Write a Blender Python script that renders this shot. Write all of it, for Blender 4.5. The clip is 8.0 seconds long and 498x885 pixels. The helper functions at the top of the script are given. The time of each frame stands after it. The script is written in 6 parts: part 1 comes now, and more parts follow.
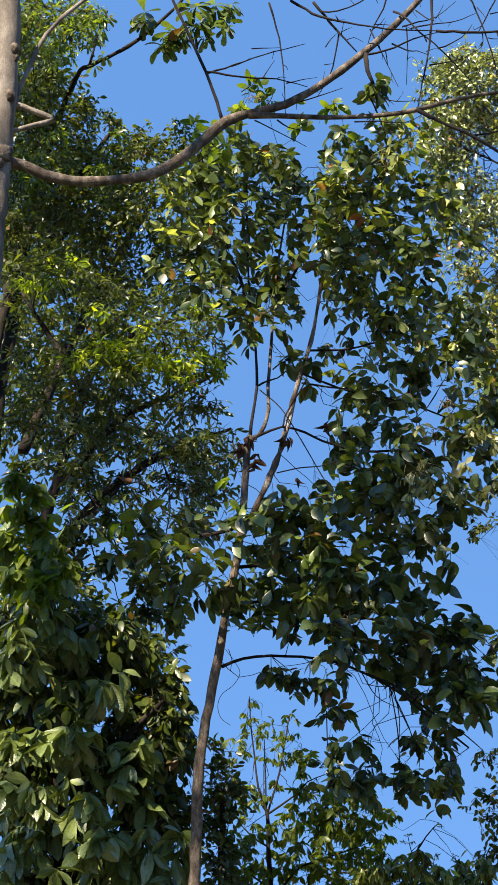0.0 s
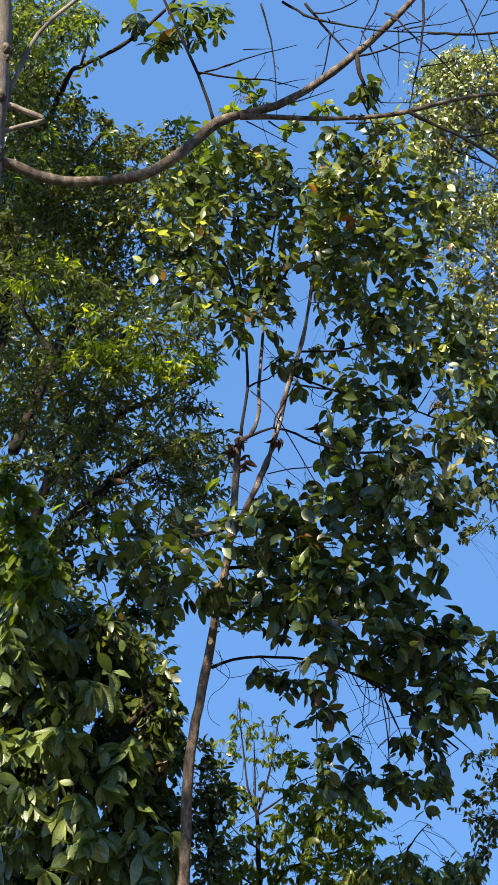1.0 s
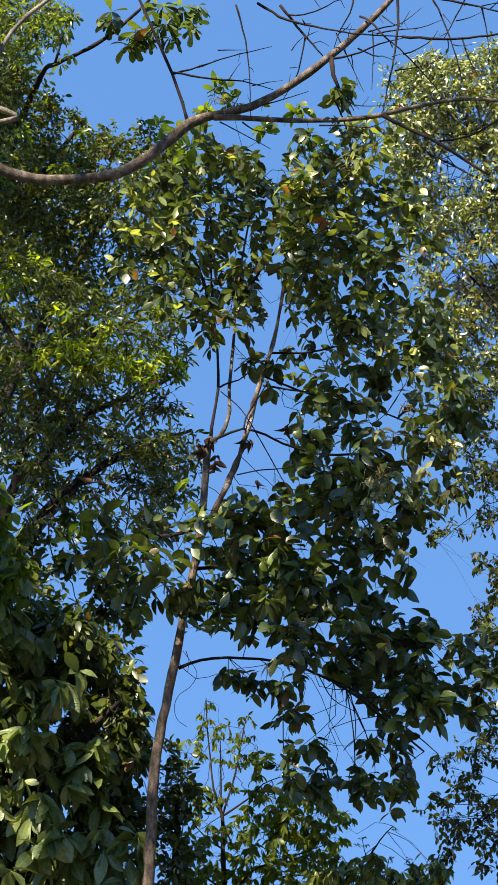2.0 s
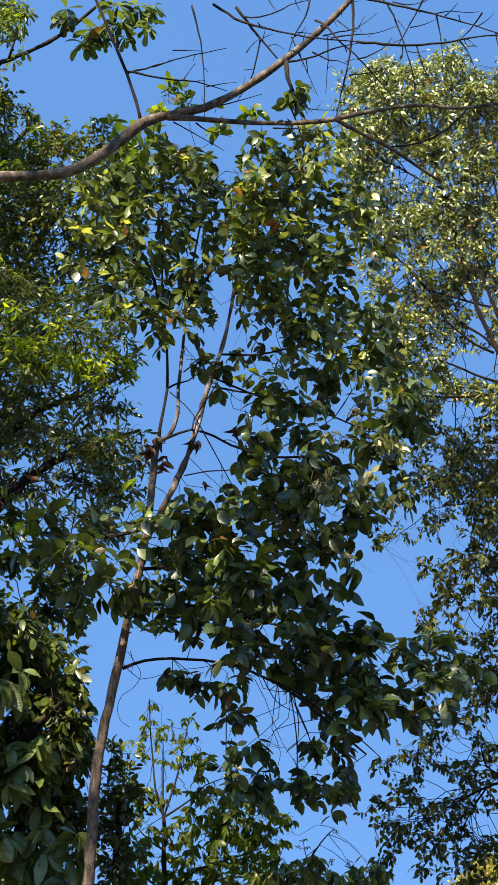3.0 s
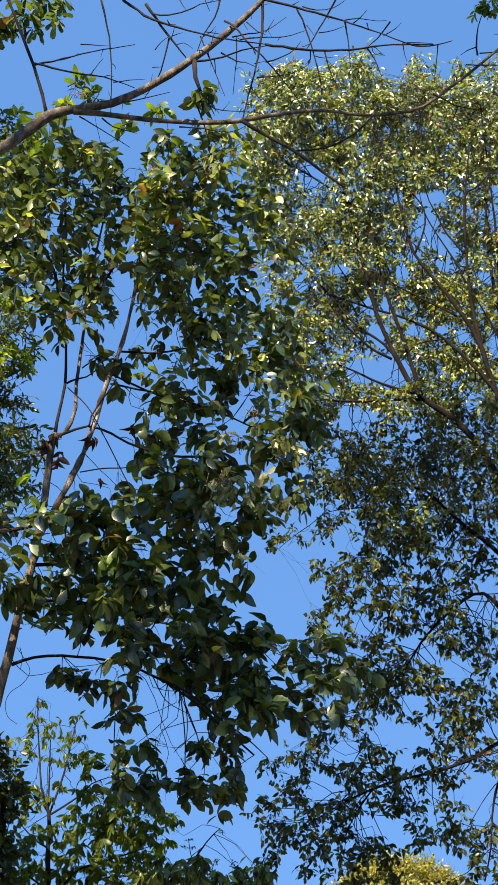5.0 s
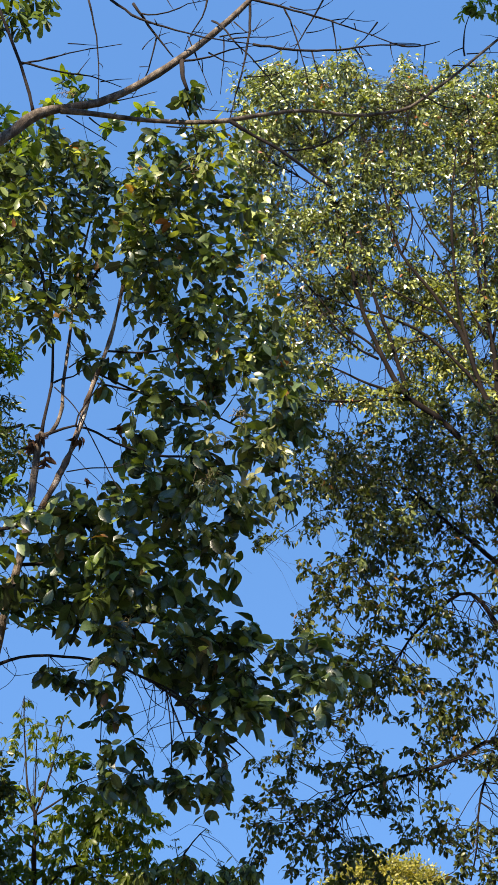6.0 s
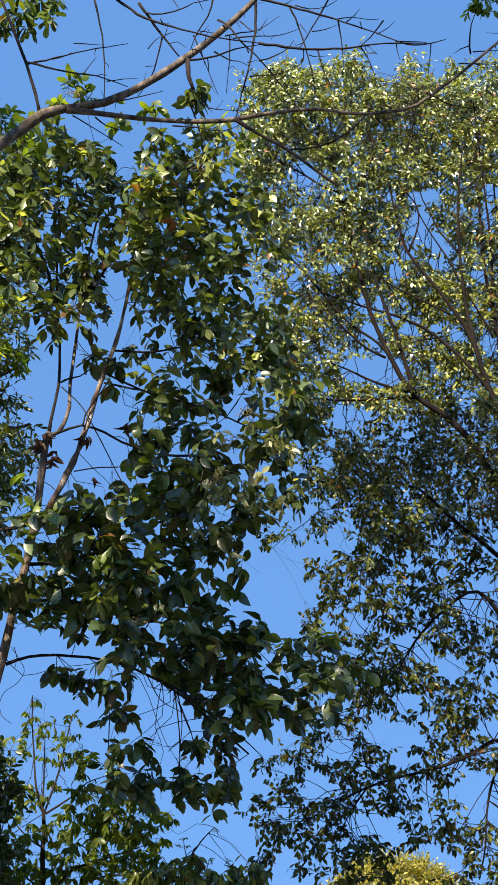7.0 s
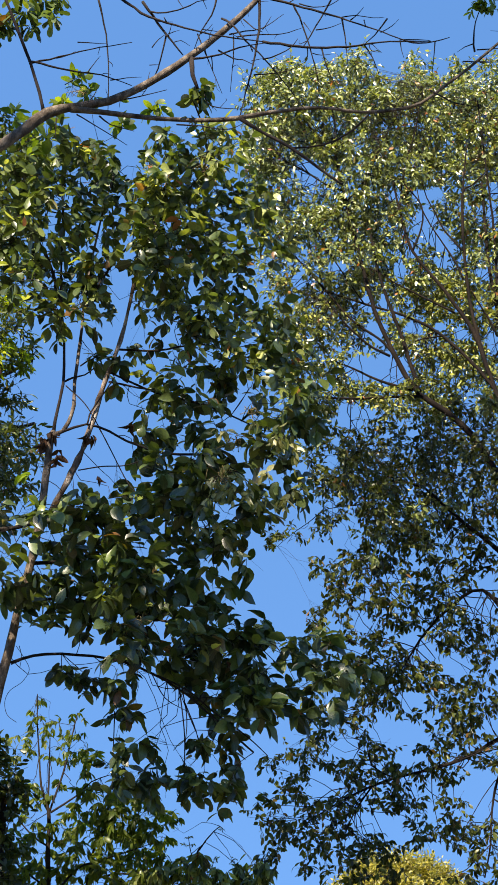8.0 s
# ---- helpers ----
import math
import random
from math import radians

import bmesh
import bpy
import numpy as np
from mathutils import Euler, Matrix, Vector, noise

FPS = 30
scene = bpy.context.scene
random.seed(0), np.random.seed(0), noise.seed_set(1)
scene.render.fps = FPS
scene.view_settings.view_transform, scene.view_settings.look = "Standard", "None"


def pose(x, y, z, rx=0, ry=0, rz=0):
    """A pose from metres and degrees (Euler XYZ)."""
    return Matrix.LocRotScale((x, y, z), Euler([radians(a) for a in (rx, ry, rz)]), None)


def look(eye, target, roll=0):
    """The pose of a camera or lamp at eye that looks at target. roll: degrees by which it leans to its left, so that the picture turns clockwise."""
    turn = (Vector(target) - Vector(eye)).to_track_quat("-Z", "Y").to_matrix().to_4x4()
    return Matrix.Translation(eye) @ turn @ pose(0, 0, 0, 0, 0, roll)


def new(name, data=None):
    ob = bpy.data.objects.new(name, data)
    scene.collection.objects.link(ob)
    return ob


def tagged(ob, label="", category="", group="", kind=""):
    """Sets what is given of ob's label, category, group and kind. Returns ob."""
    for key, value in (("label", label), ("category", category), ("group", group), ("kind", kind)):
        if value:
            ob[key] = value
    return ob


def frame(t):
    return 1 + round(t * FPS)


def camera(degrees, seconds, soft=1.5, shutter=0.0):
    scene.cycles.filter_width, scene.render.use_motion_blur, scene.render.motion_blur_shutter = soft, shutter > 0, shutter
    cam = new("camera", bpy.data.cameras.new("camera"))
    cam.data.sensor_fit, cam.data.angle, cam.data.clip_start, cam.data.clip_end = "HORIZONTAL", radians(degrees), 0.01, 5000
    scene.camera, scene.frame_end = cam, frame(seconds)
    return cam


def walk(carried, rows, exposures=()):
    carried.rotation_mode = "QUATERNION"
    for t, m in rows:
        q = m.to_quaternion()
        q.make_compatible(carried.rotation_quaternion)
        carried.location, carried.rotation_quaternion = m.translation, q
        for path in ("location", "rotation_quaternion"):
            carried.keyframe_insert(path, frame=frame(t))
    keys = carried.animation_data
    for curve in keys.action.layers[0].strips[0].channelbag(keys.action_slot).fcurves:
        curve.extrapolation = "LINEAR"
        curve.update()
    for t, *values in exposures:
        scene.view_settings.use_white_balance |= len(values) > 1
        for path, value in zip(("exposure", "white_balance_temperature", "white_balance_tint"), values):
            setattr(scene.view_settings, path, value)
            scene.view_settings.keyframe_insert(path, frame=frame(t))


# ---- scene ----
from mathutils import kdtree

# ---------------------------------------------------------------- camera
cam = camera(19.0, 8.0, soft=1.2)
EYE = Vector((0.0, 0.0, 1.6))
# seconds, bearing to the right of +y, upward tilt, lean (degrees): it turns on the spot
TURNS = [(0, 0, 24.068, 0.071),
        (0.5, 0.106, 24.085, 0.105),
        (1, 0.398, 24.103, 0.079),
        (1.5, 0.942, 24.108, -0.005),
        (1.7, 1.19, 24.12, -0.04),
        (2.8, 3.39, 24.19, -0.18),
        (3, 3.858, 24.198, -0.191),
        (3.5, 5.067, 24.209, -0.187),
        (4, 6.289, 24.203, -0.153),
        (4.5, 7.397, 24.189, -0.105),
        (5, 8.2, 24.198, -0.091),
        (5.2, 8.41, 24.198, -0.07),
        (5.8, 8.74, 24.195, 0.03),
        (6.3, 8.72, 24.19, 0.11),
        (6.5, 8.649, 24.187, 0.12),
        (7, 8.454, 24.156, 0.129),
        (7.5, 8.332, 24.133, 0.114),
        (8, 8.264, 24.103, 0.137)]


def aim(bearing, tilt, lean):
    b, p = radians(bearing), radians(tilt)
    return look(EYE, EYE + Vector((math.sin(b) * math.cos(p), math.cos(b) * math.cos(p), math.sin(p))), -lean)


walk(cam, [(t, aim(b, p, r)) for t, b, p, r in TURNS], exposures=[(0.0, 1.62, 7250, 10), (8.0, 1.62, 7250, 10)])

# ---------------------------------------------------------------- sky and sun
SUN_BEARING, SUN_HEIGHT = -150.0, 41.0      # clockwise from +y, degrees
world = bpy.data.worlds.new("sky")
scene.world = world
world.use_nodes = True
wn = world.node_tree.nodes
sky = wn.new("ShaderNodeTexSky")
sky.sky_type = "NISHITA"
sky.sun_disc = False
sky.sun_elevation = radians(SUN_HEIGHT)
sky.sun_rotation = radians(SUN_BEARING)
sky.air_density = 1.0
sky.dust_density = 0.0
sky.ozone_density = 1.5
# thin clear air: the blue pales only gently towards the horizon
where = wn.new("ShaderNodeTexCoord")
raised = wn.new("ShaderNodeVectorMath")
raised.operation = "ADD"
raised.inputs[1].default_value = (0.0, 0.0, 0.75)
evened = wn.new("ShaderNodeVectorMath")
evened.operation = "NORMALIZE"
world.node_tree.links.new(where.outputs["Generated"], raised.inputs[0])
world.node_tree.links.new(raised.outputs[0], evened.inputs[0])
world.node_tree.links.new(evened.outputs[0], sky.inputs["Vector"])
deep = wn.new("ShaderNodeHueSaturation")
deep.inputs["Hue"].default_value = 0.5035
deep.inputs["Saturation"].default_value = 1.235
deep.inputs["Value"].default_value = 0.92
wn["Background"].inputs["Strength"].default_value = 0.15
world.node_tree.links.new(sky.outputs["Color"], deep.inputs["Color"])
world.node_tree.links.new(deep.outputs["Color"], wn["Background"].inputs["Color"])

sun_data = bpy.data.lights.new("sun", "SUN")
sun_data.energy = 5.0
sun_data.angle = radians(0.5)
sun_data.color = (1.0, 0.93, 0.81)
sun = new("sun", sun_data)
b, h = radians(SUN_BEARING), radians(SUN_HEIGHT)
SUNWARD = Vector((math.sin(b) * math.cos(h), math.cos(b) * math.cos(h), math.sin(h)))
sun.matrix_world = look(SUNWARD * 60, (0, 0, 0))


# ---------------------------------------------------------------- materials
def shader(name):
    m = bpy.data.materials.new(name)
    m.use_nodes = True
    m.node_tree.nodes.clear()
    return m, m.node_tree.nodes, m.node_tree.links


def ramp(nodes, stops, interpolation="LINEAR"):
    r = nodes.new("ShaderNodeValToRGB")
    r.color_ramp.interpolation = interpolation
    e = r.color_ramp.elements
    while len(e) < len(stops):
        e.new(0.5)
    for k, (p, c) in zip(e, stops):
        k.position, k.color = p, (*c, 1)
    return r


def math_node(nodes, links, op, a, b=None):
    n = nodes.new("ShaderNodeMath")
    n.operation = op
    for i, v in enumerate((a, b)):
        if v is None:
            continue
        if isinstance(v, (int, float)):
            n.inputs[i].default_value = v
        else:
            links.new(v, n.inputs[i])
    return n.outputs[0]


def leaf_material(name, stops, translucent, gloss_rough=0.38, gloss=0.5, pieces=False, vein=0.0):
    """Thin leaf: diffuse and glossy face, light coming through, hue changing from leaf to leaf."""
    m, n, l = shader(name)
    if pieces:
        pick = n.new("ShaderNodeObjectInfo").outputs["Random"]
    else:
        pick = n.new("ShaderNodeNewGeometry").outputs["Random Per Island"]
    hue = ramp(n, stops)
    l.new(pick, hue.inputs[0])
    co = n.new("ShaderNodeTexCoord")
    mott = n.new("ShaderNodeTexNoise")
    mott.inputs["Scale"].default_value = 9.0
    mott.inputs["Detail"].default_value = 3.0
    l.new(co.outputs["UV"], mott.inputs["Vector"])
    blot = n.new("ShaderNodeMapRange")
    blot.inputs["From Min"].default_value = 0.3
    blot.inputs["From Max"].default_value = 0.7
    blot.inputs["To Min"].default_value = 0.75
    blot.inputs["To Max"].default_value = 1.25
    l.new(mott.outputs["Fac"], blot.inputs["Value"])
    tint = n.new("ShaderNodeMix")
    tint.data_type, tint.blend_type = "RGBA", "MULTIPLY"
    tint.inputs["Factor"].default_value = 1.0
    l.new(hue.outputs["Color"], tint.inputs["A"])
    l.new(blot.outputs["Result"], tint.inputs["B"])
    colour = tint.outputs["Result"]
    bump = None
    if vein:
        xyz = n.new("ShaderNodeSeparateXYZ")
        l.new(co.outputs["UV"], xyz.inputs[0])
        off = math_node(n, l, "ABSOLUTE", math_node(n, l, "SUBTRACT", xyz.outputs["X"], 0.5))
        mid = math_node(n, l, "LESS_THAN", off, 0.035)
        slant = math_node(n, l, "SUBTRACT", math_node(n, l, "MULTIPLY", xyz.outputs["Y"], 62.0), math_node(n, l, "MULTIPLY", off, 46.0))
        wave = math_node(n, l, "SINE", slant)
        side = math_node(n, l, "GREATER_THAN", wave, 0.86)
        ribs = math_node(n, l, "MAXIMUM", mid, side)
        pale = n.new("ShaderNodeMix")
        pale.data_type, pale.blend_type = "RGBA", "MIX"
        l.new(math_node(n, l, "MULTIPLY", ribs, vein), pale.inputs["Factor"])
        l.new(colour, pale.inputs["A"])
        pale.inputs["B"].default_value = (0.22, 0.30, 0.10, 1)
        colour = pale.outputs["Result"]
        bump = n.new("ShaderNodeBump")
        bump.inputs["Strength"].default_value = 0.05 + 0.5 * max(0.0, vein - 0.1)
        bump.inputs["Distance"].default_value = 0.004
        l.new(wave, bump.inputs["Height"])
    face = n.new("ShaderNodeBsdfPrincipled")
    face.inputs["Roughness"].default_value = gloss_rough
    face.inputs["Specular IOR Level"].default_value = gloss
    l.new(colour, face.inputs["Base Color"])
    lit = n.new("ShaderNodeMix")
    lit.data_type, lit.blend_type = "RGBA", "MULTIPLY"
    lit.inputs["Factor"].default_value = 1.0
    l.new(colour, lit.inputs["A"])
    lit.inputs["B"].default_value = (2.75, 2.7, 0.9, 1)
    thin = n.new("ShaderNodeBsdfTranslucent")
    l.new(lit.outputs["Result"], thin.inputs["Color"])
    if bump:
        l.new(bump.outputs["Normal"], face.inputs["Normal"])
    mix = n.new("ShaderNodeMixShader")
    mix.inputs[0].default_value = translucent
    l.new(face.outputs[0], mix.inputs[1])
    l.new(thin.outputs[0], mix.inputs[2])
    out = n.new("ShaderNodeOutputMaterial")
    l.new(mix.outputs[0], out.inputs[0])
    return m


def bark_material(name, dark, mid, pale, patch=3.0, rough=0.9):
    """Bark: streaked grain along the stem, lichen patches, fine relief."""
    m, n, l = shader(name)
    co = n.new("ShaderNodeTexCoord")
    big = n.new("ShaderNodeTexNoise")
    big.inputs["Scale"].default_value = patch
    big.inputs["Detail"].default_value = 5.0
    fine = n.new("ShaderNodeTexNoise")
    fine.inputs["Scale"].default_value = 110.0
    fine.inputs["Detail"].default_value = 6.0
    run = n.new("ShaderNodeMapping")
    run.inputs["Scale"].default_value = (1.0, 1.0, 0.45)
    l.new(co.outputs["Object"], run.inputs["Vector"])
    for t in (big, fine):
        l.new(run.outputs["Vector"], t.inputs["Vector"])
    both = math_node(n, l, "ADD", math_node(n, l, "MULTIPLY", big.outputs["Fac"], 0.65), math_node(n, l, "MULTIPLY", fine.outputs["Fac"], 0.35))
    c = ramp(n, [(0.32, dark), (0.5, mid), (0.68, pale)])
    l.new(both, c.inputs[0])
    bump = n.new("ShaderNodeBump")
    bump.inputs["Strength"].default_value = 0.6
    bump.inputs["Distance"].default_value = 0.02
    l.new(fine.outputs["Fac"], bump.inputs["Height"])
    p = n.new("ShaderNodeBsdfPrincipled")
    p.inputs["Roughness"].default_value = rough
    p.inputs["Specular IOR Level"].default_value = 0.15
    l.new(c.outputs["Color"], p.inputs["Base Color"])
    l.new(bump.outputs["Normal"], p.inputs["Normal"])
    out = n.new("ShaderNodeOutputMaterial")
    l.new(p.outputs[0], out.inputs[0])
    return m


BARK_PALE = bark_material("pale_bark", (0.050, 0.041, 0.034), (0.155, 0.130, 0.107), (0.33, 0.285, 0.245), 6.0)
BARK_BROWN = bark_material("brown_bark", (0.022, 0.016, 0.012), (0.088, 0.067, 0.052), (0.25, 0.205, 0.165), 14.0)
BARK_TAN = bark_material("tan_bark", (0.032, 0.022, 0.016), (0.125, 0.092, 0.068), (0.30, 0.235, 0.18), 24.0)
BARK_PEEL = bark_material("peeling_bark", (0.05, 0.032, 0.022), (0.13, 0.09, 0.066), (0.55, 0.49, 0.43), 11.0)
BARK_DARK = bark_material("dark_bark", (0.010, 0.007, 0.006), (0.019, 0.014, 0.011), (0.042, 0.031, 0.024), 6.0)
BARK_RED = bark_material("reddish_bark", (0.004, 0.003, 0.002), (0.008, 0.005, 0.004), (0.019, 0.013, 0.008), 8.0)
TWIG_DARK = bark_material("twig_bark", (0.012, 0.009, 0.009), (0.02, 0.015, 0.014), (0.035, 0.027, 0.024), 8.0)

GREEN_BIG = [(0.0, (0.007, 0.011, 0.003)), (0.45, (0.041, 0.062, 0.017)), (0.85, (0.077, 0.108, 0.030)), (0.975, (0.130, 0.157, 0.023)), (0.997, (0.163, 0.073, 0.026))]
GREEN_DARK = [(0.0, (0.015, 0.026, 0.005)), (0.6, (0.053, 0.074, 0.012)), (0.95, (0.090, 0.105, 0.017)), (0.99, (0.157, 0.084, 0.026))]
# GREEN_LIT carries sunlight in its colour, for leaves meant to look sunlit
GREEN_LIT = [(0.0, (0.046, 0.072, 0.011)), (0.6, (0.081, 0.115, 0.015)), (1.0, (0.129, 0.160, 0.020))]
GREEN_FOREST = [(0.0, (0.022, 0.032, 0.007)), (0.6, (0.074, 0.094, 0.017)), (0.97, (0.115, 0.128, 0.022)), (0.995, (0.164, 0.082, 0.026))]
GREEN_FERN = [(0.0, (0.022, 0.031, 0.006)), (0.6, (0.062, 0.082, 0.013)), (1.0, (0.121, 0.140, 0.021))]
GREEN_SAP = [(0.0, (0.045, 0.066, 0.011)), (0.6, (0.077, 0.105, 0.017)), (1.0, (0.126, 0.146, 0.025))]
GREEN_VINE = [(0.0, (0.051, 0.071, 0.018)), (0.5, (0.121, 0.158, 0.041)), (0.97, (0.168, 0.196, 0.053))]
# the pale upper stops of OLIVE and MIXED paint sun glints on leaves
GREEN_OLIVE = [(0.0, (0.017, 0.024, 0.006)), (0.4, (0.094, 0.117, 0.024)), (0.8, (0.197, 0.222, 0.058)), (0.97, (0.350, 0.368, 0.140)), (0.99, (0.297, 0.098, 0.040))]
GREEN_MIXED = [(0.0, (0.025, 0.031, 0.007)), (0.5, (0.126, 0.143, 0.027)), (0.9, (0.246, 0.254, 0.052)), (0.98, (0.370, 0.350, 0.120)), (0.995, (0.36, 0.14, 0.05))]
# greens darkened to paint shade on the spreading tree's lower crown
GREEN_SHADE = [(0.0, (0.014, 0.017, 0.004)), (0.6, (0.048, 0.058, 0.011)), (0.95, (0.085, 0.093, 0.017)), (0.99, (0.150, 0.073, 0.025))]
GREEN_YELLOW = [(0.0, (0.112, 0.112, 0.022)), (0.5, (0.225, 0.203, 0.035)), (1.0, (0.360, 0.300, 0.072))]


# ---------------------------------------------------------------- building helpers
def part(name, data, material, parent, label="", kind=""):
    """Links a bmesh or mesh as one mesh object under a thing or a part."""
    if isinstance(data, bmesh.types.BMesh):
        me = bpy.data.meshes.new(name)
        data.to_mesh(me)
        data.free()
        data = me
    if material and not data.materials:
        data.materials.append(material)
    ob = new(name, data)
    ob.parent = parent
    base = parent if parent.parent is None else parent.parent
    ob.matrix_parent_inverse = Matrix.Translation(base.location).inverted() if parent.parent is None else Matrix.Identity(4)
    if label or kind:
        tagged(ob, label, kind=kind)
    return ob


def thing(name, base, label, category, group=""):
    ob = new(name)
    ob.empty_display_size = 0.3
    ob.location = base
    return tagged(ob, label, category, group)


def smooth_path(points, step=0.12, wobble=0.0, rng=None):
    """Catmull-Rom through (x, y, z, radius) rows, resampled, with a little natural wander."""
    p = np.array(points, float)
    q = np.vstack([2 * p[0] - p[1], p, 2 * p[-1] - p[-2]])
    out = []
    for i in range(1, len(q) - 2):
        n = max(2, int(np.linalg.norm(q[i + 1, :3] - q[i, :3]) / step))
        for k in range(n):
            t = k / n
            a, b, c, d = q[i - 1], q[i], q[i + 1], q[i + 2]
            out.append(0.5 * (2 * b + (c - a) * t + (2 * a - 5 * b + 4 * c - d) * t * t + (3 * b - a - 3 * c + d) * t ** 3))
    out.append(p[-1])
    out = np.array(out)
    if wobble and rng is not None and len(out) > 2:
        out[1:-1, :3] += rng.normal(0, 1, (len(out) - 2, 3)) * wobble * out[1:-1, 3:4]
    out[:, 3] = np.maximum(out[:, 3], 0.0012)
    return out


def tube(bm, path, sides=8, knobs=0.0, rng=None):
    """A tapered round stem along path, closed at both ends."""
    rings = []
    ref = Vector((0.31, 0.17, 0.93)).normalized()
    for i, (x, y, z, r) in enumerate(path):
        a, b = path[max(i - 1, 0)], path[min(i + 1, len(path) - 1)]
        d = Vector(b[:3]) - Vector(a[:3])
        d = d.normalized() if d.length > 1e-6 else Vector((0, 0, 1))
        if abs(d.dot(ref)) > 0.97:
            ref = Vector((0.9, 0.1, 0.2)).normalized()
        u = d.cross(ref).normalized()
        v = d.cross(u)
        k = 1 + (rng.normal(0, knobs) if knobs else 0)
        ring = []
        for s in range(sides):
            w = 2 * math.pi * s / sides
            rr = r * k * (1 + (rng.normal(0, knobs * 0.6) if knobs else 0))
            ring.append(bm.verts.new(Vector((x, y, z)) + u * (rr * math.cos(w)) + v * (rr * math.sin(w))))
        rings.append(ring)
    for a, b in zip(rings, rings[1:]):
        for s in range(sides):
            f = bm.faces.new((a[s], a[(s + 1) % sides], b[(s + 1) % sides], b[s]))
            f.smooth = True
    bm.faces.new(rings[0][::-1])
    bm.faces.new(rings[-1])


def stem(name, points, material, parent, rng, sides=10, wobble=0.12, knobs=0.05, label="", step=0.12):
    """One stem or limb as a part; returns its resampled path."""
    path = smooth_path(points, step, wobble, rng)
    bm = bmesh.new()
    tube(bm, path, sides, knobs, rng)
    part(name, bm, material, parent, label)
    return path


def leaf_template(widths, rows, fold=0.25, curl=0.2, wave=0.0):
    """A unit leaf along +y: rows of left edge, midrib, right edge. Returns vertices, faces and uvs."""
    v, f, uv = [], [], []
    for t, w in zip(rows, widths):
        z = -curl * t * t
        ripple = wave * math.sin(t * 17)
        for side in (-1, 0, 1):
            v.append((side * w, t, z + abs(side) * w * fold + ripple * side * w))
            uv.append((0.5 + side * w, t))
    for r in range(len(rows) - 1):
        a = r * 3
        f += [(a, a + 1, a + 4, a + 3), (a + 1, a + 2, a + 5, a + 4)]
    return np.array(v, float), np.array(f, int), np.array(uv, float)


LEAF_BROAD = leaf_template((0.03, 0.18, 0.30, 0.32, 0.22, 0.08, 0.01), (0, 0.1, 0.32, 0.56, 0.8, 0.94, 1), 0.34, 0.4, 0.14)
LEAF_OVATE = leaf_template((0.03, 0.19, 0.27, 0.25, 0.12, 0.01), (0, 0.14, 0.4, 0.66, 0.88, 1), 0.25, 0.25, 0.08)
LEAF_OVAL = leaf_template((0.02, 0.12, 0.205, 0.22, 0.13, 0.01), (0, 0.14, 0.36, 0.6, 0.84, 1), 0.3, 0.28, 0.12)
LEAF_SMALL = leaf_template((0.03, 0.2, 0.27, 0.2, 0.02), (0, 0.22, 0.52, 0.82, 1), 0.25, 0.25)
LEAF_LONG = leaf_template((0.02, 0.07, 0.135, 0.15, 0.09, 0.01), (0, 0.14, 0.4, 0.64, 0.86, 1), 0.35, 0.35)
LEAF_OBOVATE = leaf_template((0.02, 0.06, 0.15, 0.21, 0.17, 0.02), (0, 0.2, 0.5, 0.76, 0.93, 1), 0.3, 0.35)
LEAF_DROP = leaf_template((0.02, 0.13, 0.21, 0.19, 0.09, 0.005), (0, 0.16, 0.4, 0.62, 0.84, 1), 0.3, 0.3, 0.08)
LEAF_SLIM = leaf_template((0.03, 0.22, 0.25, 0.02), (0, 0.3, 0.66, 1), 0.35, 0.35)
LEAF_TINY = leaf_template((0.06, 0.27, 0.05), (0, 0.5, 1), 0.35, 0.3)
LEAF_NARROW = leaf_template((0.02, 0.14, 0.13, 0.01), (0, 0.3, 0.65, 1), 0.25, 0.25)


def leaf_mesh(name, template, material):
    v, f, uv = template
    me = bpy.data.meshes.new(name)
    me.from_pydata(v.tolist(), [], f.tolist())
    layer = me.uv_layers.new(name="UVMap")
    layer.data.foreach_set("uv", uv[f.ravel()].ravel())
    me.polygons.foreach_set("use_smooth", np.ones(len(f), bool))
    me.materials.append(material)
    me.update()
    return me


def unit(a):
    return a / np.maximum(np.linalg.norm(a, axis=1, keepdims=True), 1e-9)


